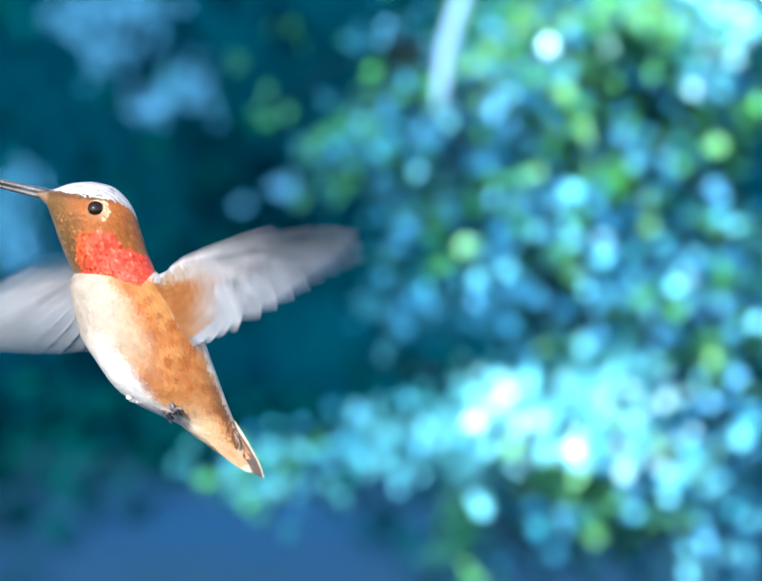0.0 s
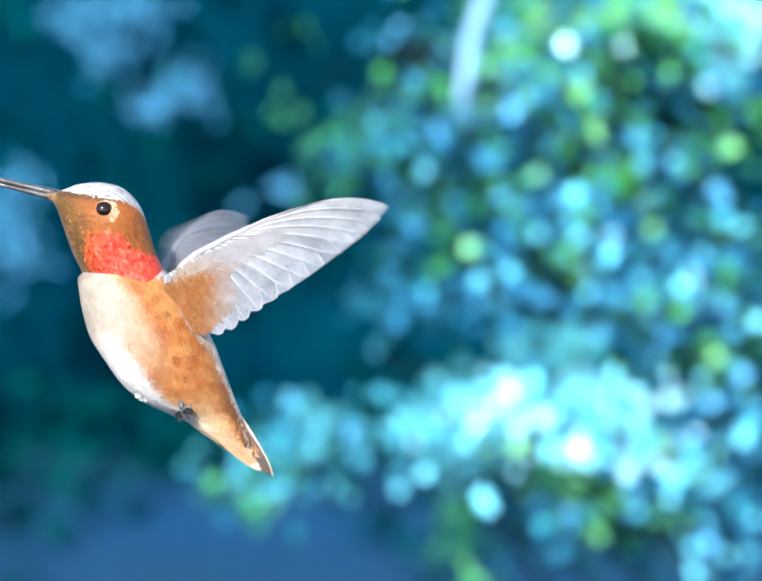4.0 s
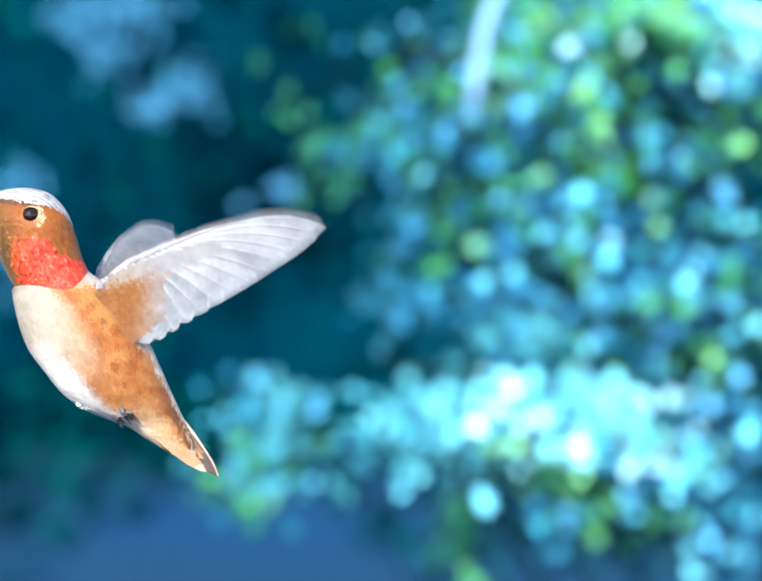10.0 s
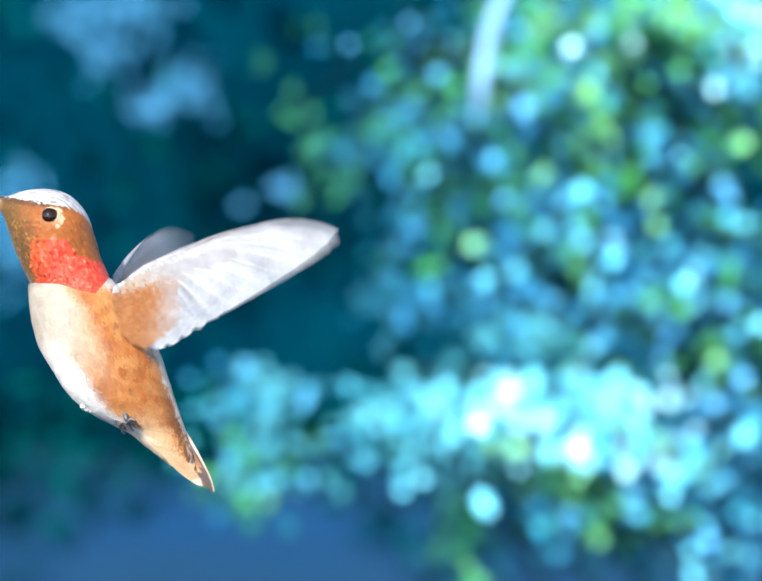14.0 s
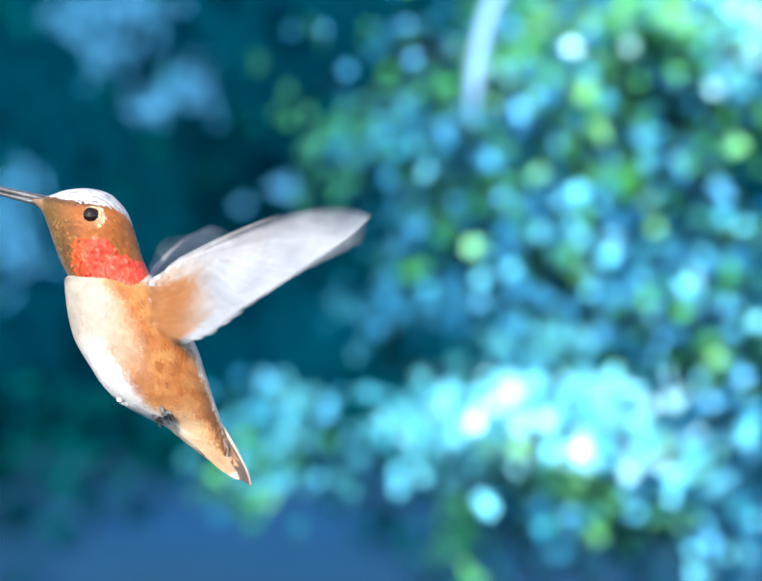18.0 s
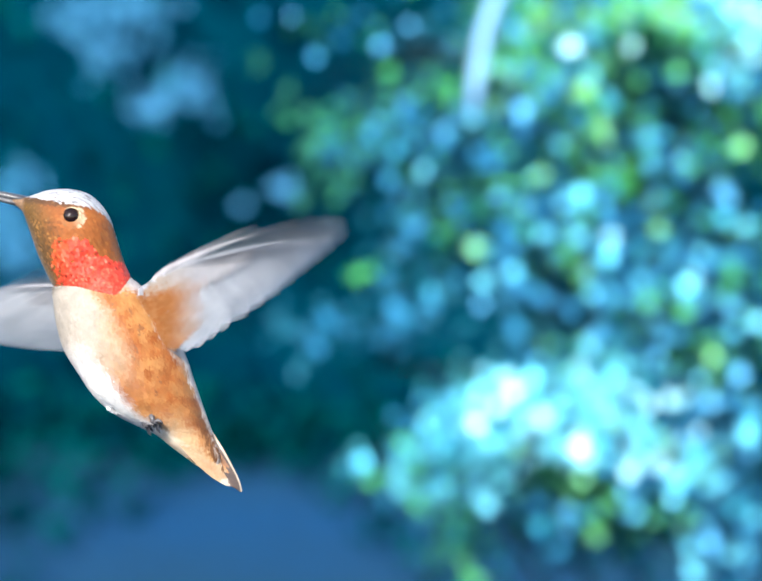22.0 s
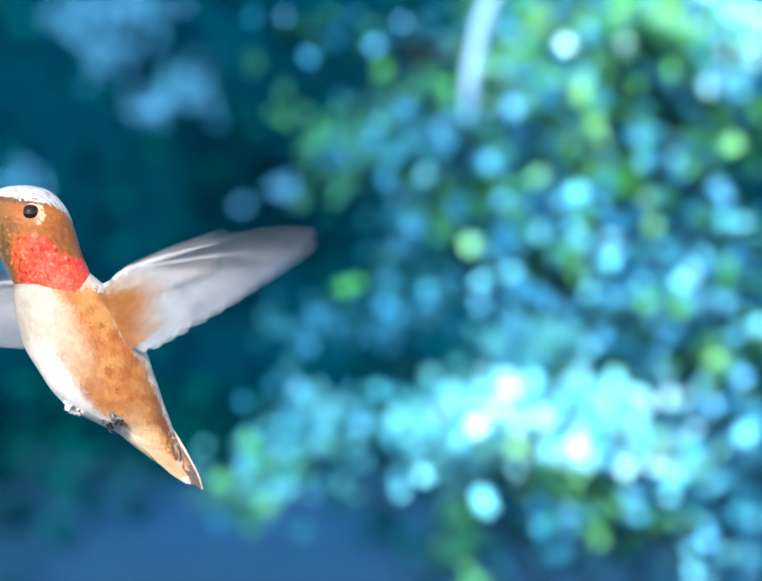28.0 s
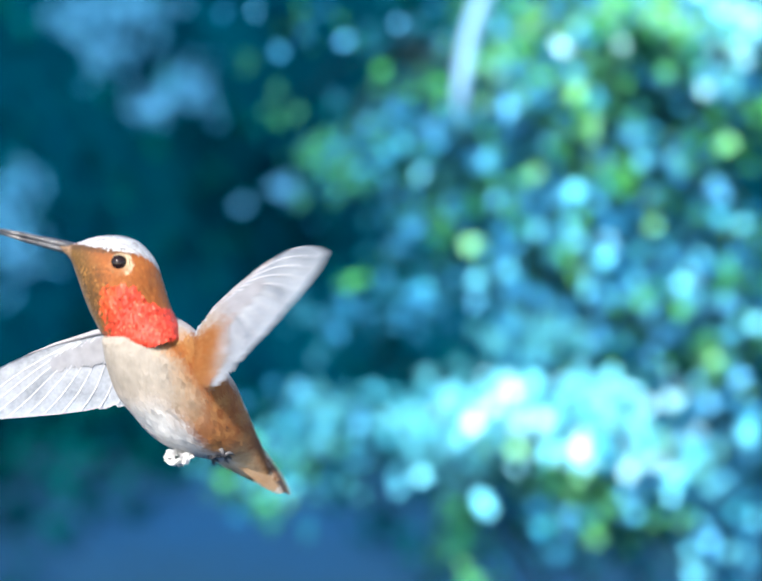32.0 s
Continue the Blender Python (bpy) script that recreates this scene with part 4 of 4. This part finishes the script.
FAR = ((0, 148, -8, -34, 24), (.05, 142, -8, -34, 24), (.09, 126, 0, -34, 10), (.13, 92, 12, -38, 0), (.17, 68, 17, -40, 0), (.2, 68, 17, -44, 0), (.3, 70, 14, -40, 0), (.36, 72, 11, -18, 0), (.4, 72, 9, -2, 0),
       (.47, 75, 8, 8, 0), (.53, 104, 6, 0, 0), (.6, 145, 0, -10, 0), (.7, 172, -2, -10, 0), (.8, 190, -3, 0, 0), (.9, 168, -6, -25, 20))
# by how much single strokes swing and rise beyond the usual
RISE = ((0, -0.4, -3.2), (1, 1.7, -4.5), (2, 0.5, -6.8), (3, 2, -1.4), (5.5, -0.2, -1.1), (6, 8, -3), (7, 8, -2.9), (8, 8, -6.9), (9, 8, 2.2), (10, 0, -2.8), (11, 0, -2.1), (12, -8, -1.9), (13, -4.8, -1.1), (14, -1.1, -2.8), (14.5, 0.2, -0.6), (16.5, 2.8, -3), (17, 3, -0.3), (18, -2.1, 0), (19, -1.4, 1), (20, -7.8, 0), (21, 4.9, -0.9), (22, -1.5, -0.7), (25, -1, -4), (25.5, -1.5, -1.8), (27.5, -1.5, -4.2), (28, 2.1, -4.7), (30, -0.1, -5.1), (30.9, 0, 0))
# the last second: the bird backs away and fans its wings
NEAR_END = ((30.96, -100, -8, 22, 10), (31.0, -62, 7, 24, 18), (31.033, -34, 19, 20, 18), (31.067, -28, 26, 12, 20), (31.1, -24, 14, 10, 0), (31.133, -18, 0, 5, 0), (31.2, -14, 0, 0, 0), (31.3, -60, -4, 0, 0), (31.4, -64, 45, 0, 0), (31.5, -24, 20, 0, 0), (31.6, -42, 10, 0, 0), (31.7, -72, 60, 0, 0), (31.8, -32, 28, 0, 0),
            (31.9, -38, 19, 0, 0), (32.0, -56, 18, -10, 0))
FAR_END = ((31.0, 165, -8, 0, 0), (31.1, 150, -15, 0, 0), (31.2, 120, -5, 0, 0), (31.3, 175, -4, 0, 0), (31.4, 190, -20, 0, 0), (31.5, 170, -11, 0, 0), (31.6, 165, -21, 0, 0), (31.7, 180, -15, 0, 0), (31.8, 175, -10, 0, 0),
           (31.9, 225, -28, 0, 0), (32.0, 178, -25, 0, 0))


def cyclic(keys, ph):
    """Smooth closed curve through the keys of one beat."""
    ph %= 1.0
    k = [(q[0] + c, np.array(q[1:], float)) for c in (-1, 0, 1) for q in keys]
    i = max(j for j in range(len(k)) if k[j][0] <= ph + 1e-9)
    (t0, a), (t1, b), (t2, c), (t3, d) = k[i - 1:i + 3]
    h = t2 - t1
    u = (ph - t1) / h
    m1, m2 = (c - a) / (t2 - t0) * h, (d - b) / (t3 - t1) * h
    return (2*u**3-3*u**2+1)*b + (u**3-2*u**2+u)*m1 + (-2*u**3+3*u**2)*c + (u**3-u**2)*m2


NECK = Vector((50, 0, -125)) * U
SHOULDER = {"near": Vector((150, -66, -128)) * U, "far": Vector((128, 70, -140)) * U}


def torso_pose(t):
    lean, dx, dz = curve(LEAN, t)
    m = Matrix.Rotation(radians(lean), 4, "Y")
    spine = Vector((300, 0, -420)).normalized()
    y = Matrix.Rotation(radians(-float(curve(YAW, t)[0])), 4, spine)
    p = Matrix.Rotation(radians(float(curve(PITCH, t)[0])), 4, "X")
    return Matrix.Translation(NECK + Vector((dx, 0, dz)) * U) @ p @ m @ y @ Matrix.Translation(-NECK)


def stroke(keys, end, t):
    """Azimuth, rise, root twist and tip twist of a wing."""
    if t >= 30.95:
        return curve(end, t)
    return cyclic(keys, 4 * t + float(curve(BEAT, t)[0])) + (np.array((*curve(RISE, t), 0, 0)) if keys is NEAR else 0)


def wing_pose(keys, end, root, t):
    az, el, tw, _ = stroke(keys, end, t)
    a, e = radians(az), radians(el)
    span = Vector((math.cos(e) * math.cos(a), math.cos(e) * math.sin(a), math.sin(e)))
    down = Vector((0, 0, -1))
    down = (down - span * down.dot(span)).normalized()
    down.rotate(Matrix.Rotation(radians(tw), 3, span))
    lead = -down
    m = Matrix((span, lead, span.cross(lead))).transposed().to_4x4()
    body = torso_pose(t)
    return Matrix.Translation(body @ root) @ m


def vane_pose(share, twist):
    axis = Matrix.Translation((0, TWIST_Y * U, 0))
    return axis @ Matrix.Rotation(radians(share * twist), 4, "X") @ axis.inverted()


BLINK = ((0, 150), (2.867, 150), (2.933, 75), (3.0, 8), (3.067, 75), (3.133, 150), (30.867, 150), (30.933, 75), (31.0, 12), (31.067, 80), (31.1, 150), (31.133, 80), (31.2, 8), (31.55, 8),
         (31.6, 30), (31.633, 90), (31.7, 150), (32, 150))


def motions():
    path = list(EYE_PATH) + list(EYE_PATH2[1:])
    walk(bird, [(t, REST @ Matrix.Translation(((x - 784) * U, 0, (598 - y) * U))) for t, x, y in path])
    port = [(t, x, y) for t, x, y in path if t <= 31.0] + [(32.0, 110, 441)]
    walk(feeder, [(t, REST @ Matrix.Translation(((x - 784 - 252) * U, 0, (598 - y + 112) * U))) for t, x, y in port])
    walk(torso, [(r[0], torso_pose(r[0])) for r in LEAN])
    walk(vent_tuft, [(t, Matrix.Translation(Vector((dx, 0, dz)) * U)) for t, dx, dz in ((0, 4, 12), (25.5, 4, 12), (28, 0, 6), (31.0, 0, 6), (31.2, -6, -16), (32, -6, -18))])
    for lid, sgn, c in lids:
        walk(lid, [(t, Matrix.Translation(c) @ Matrix.Rotation(radians(a * sgn), 4, "X")) for t, a in BLINK])
    ticks = [i / 30 for i in range(961)]
    walk(wing_near, [(t, wing_pose(NEAR, NEAR_END, SHOULDER["near"], t)) for t in ticks])
    walk(wing_far, [(t, wing_pose(FAR, FAR_END, SHOULDER["far"], t)) for t in ticks])
    for vanes, keys, end in ((vanes_near, NEAR, NEAR_END), (vanes_far, FAR, FAR_END)):
        turns = [(t, stroke(keys, end, t)[3]) for t in ticks]
        for vane, share in vanes:
            walk(vane, [(t, vane_pose(share, g)) for t, g in turns])
    sway = ((0, -50), (1, -32), (2, -28), (3, -20), (4.5, -8), (6, 0), (9, 2), (12, 12), (14, 16), (17, 5), (20, 2), (22, 5), (25, 0), (28, -6), (30, -12), (32, -24))
    walk(stem, [(t, Matrix.Translation(stem_pts[0] + Vector(((dx + 14 * ease(2, 6, t)) * K, 0, 0)))) for t, dx in sway])
    for ob in upper:
        walk(ob, [(t, Matrix.Translation((dx * K * .8, 0, 0))) for t, dx in sway])
    for ob, rows in loose:
        home, x0, y0 = loose_homes[ob.name]
        walk(ob, [(t, Matrix.Translation(home + Vector(((x - x0) * K, 0, (y0 - y) * K)))) for t, x, y in rows])
    for ob, home, x, y in sprays:
        amp = (0.9 if y < 330 else 0.3 if y < 650 else 0.12) * random.uniform(.6, 1.1)
        ph = random.uniform(0, 6.28)
        walk(ob, [(t, Matrix.Translation(home + Vector((dx * K * amp + math.sin(t * .5 + ph) * 4 * K, 0, math.sin(t * .37 + ph) * 4 * K)))) for t, dx in sway])


motions()
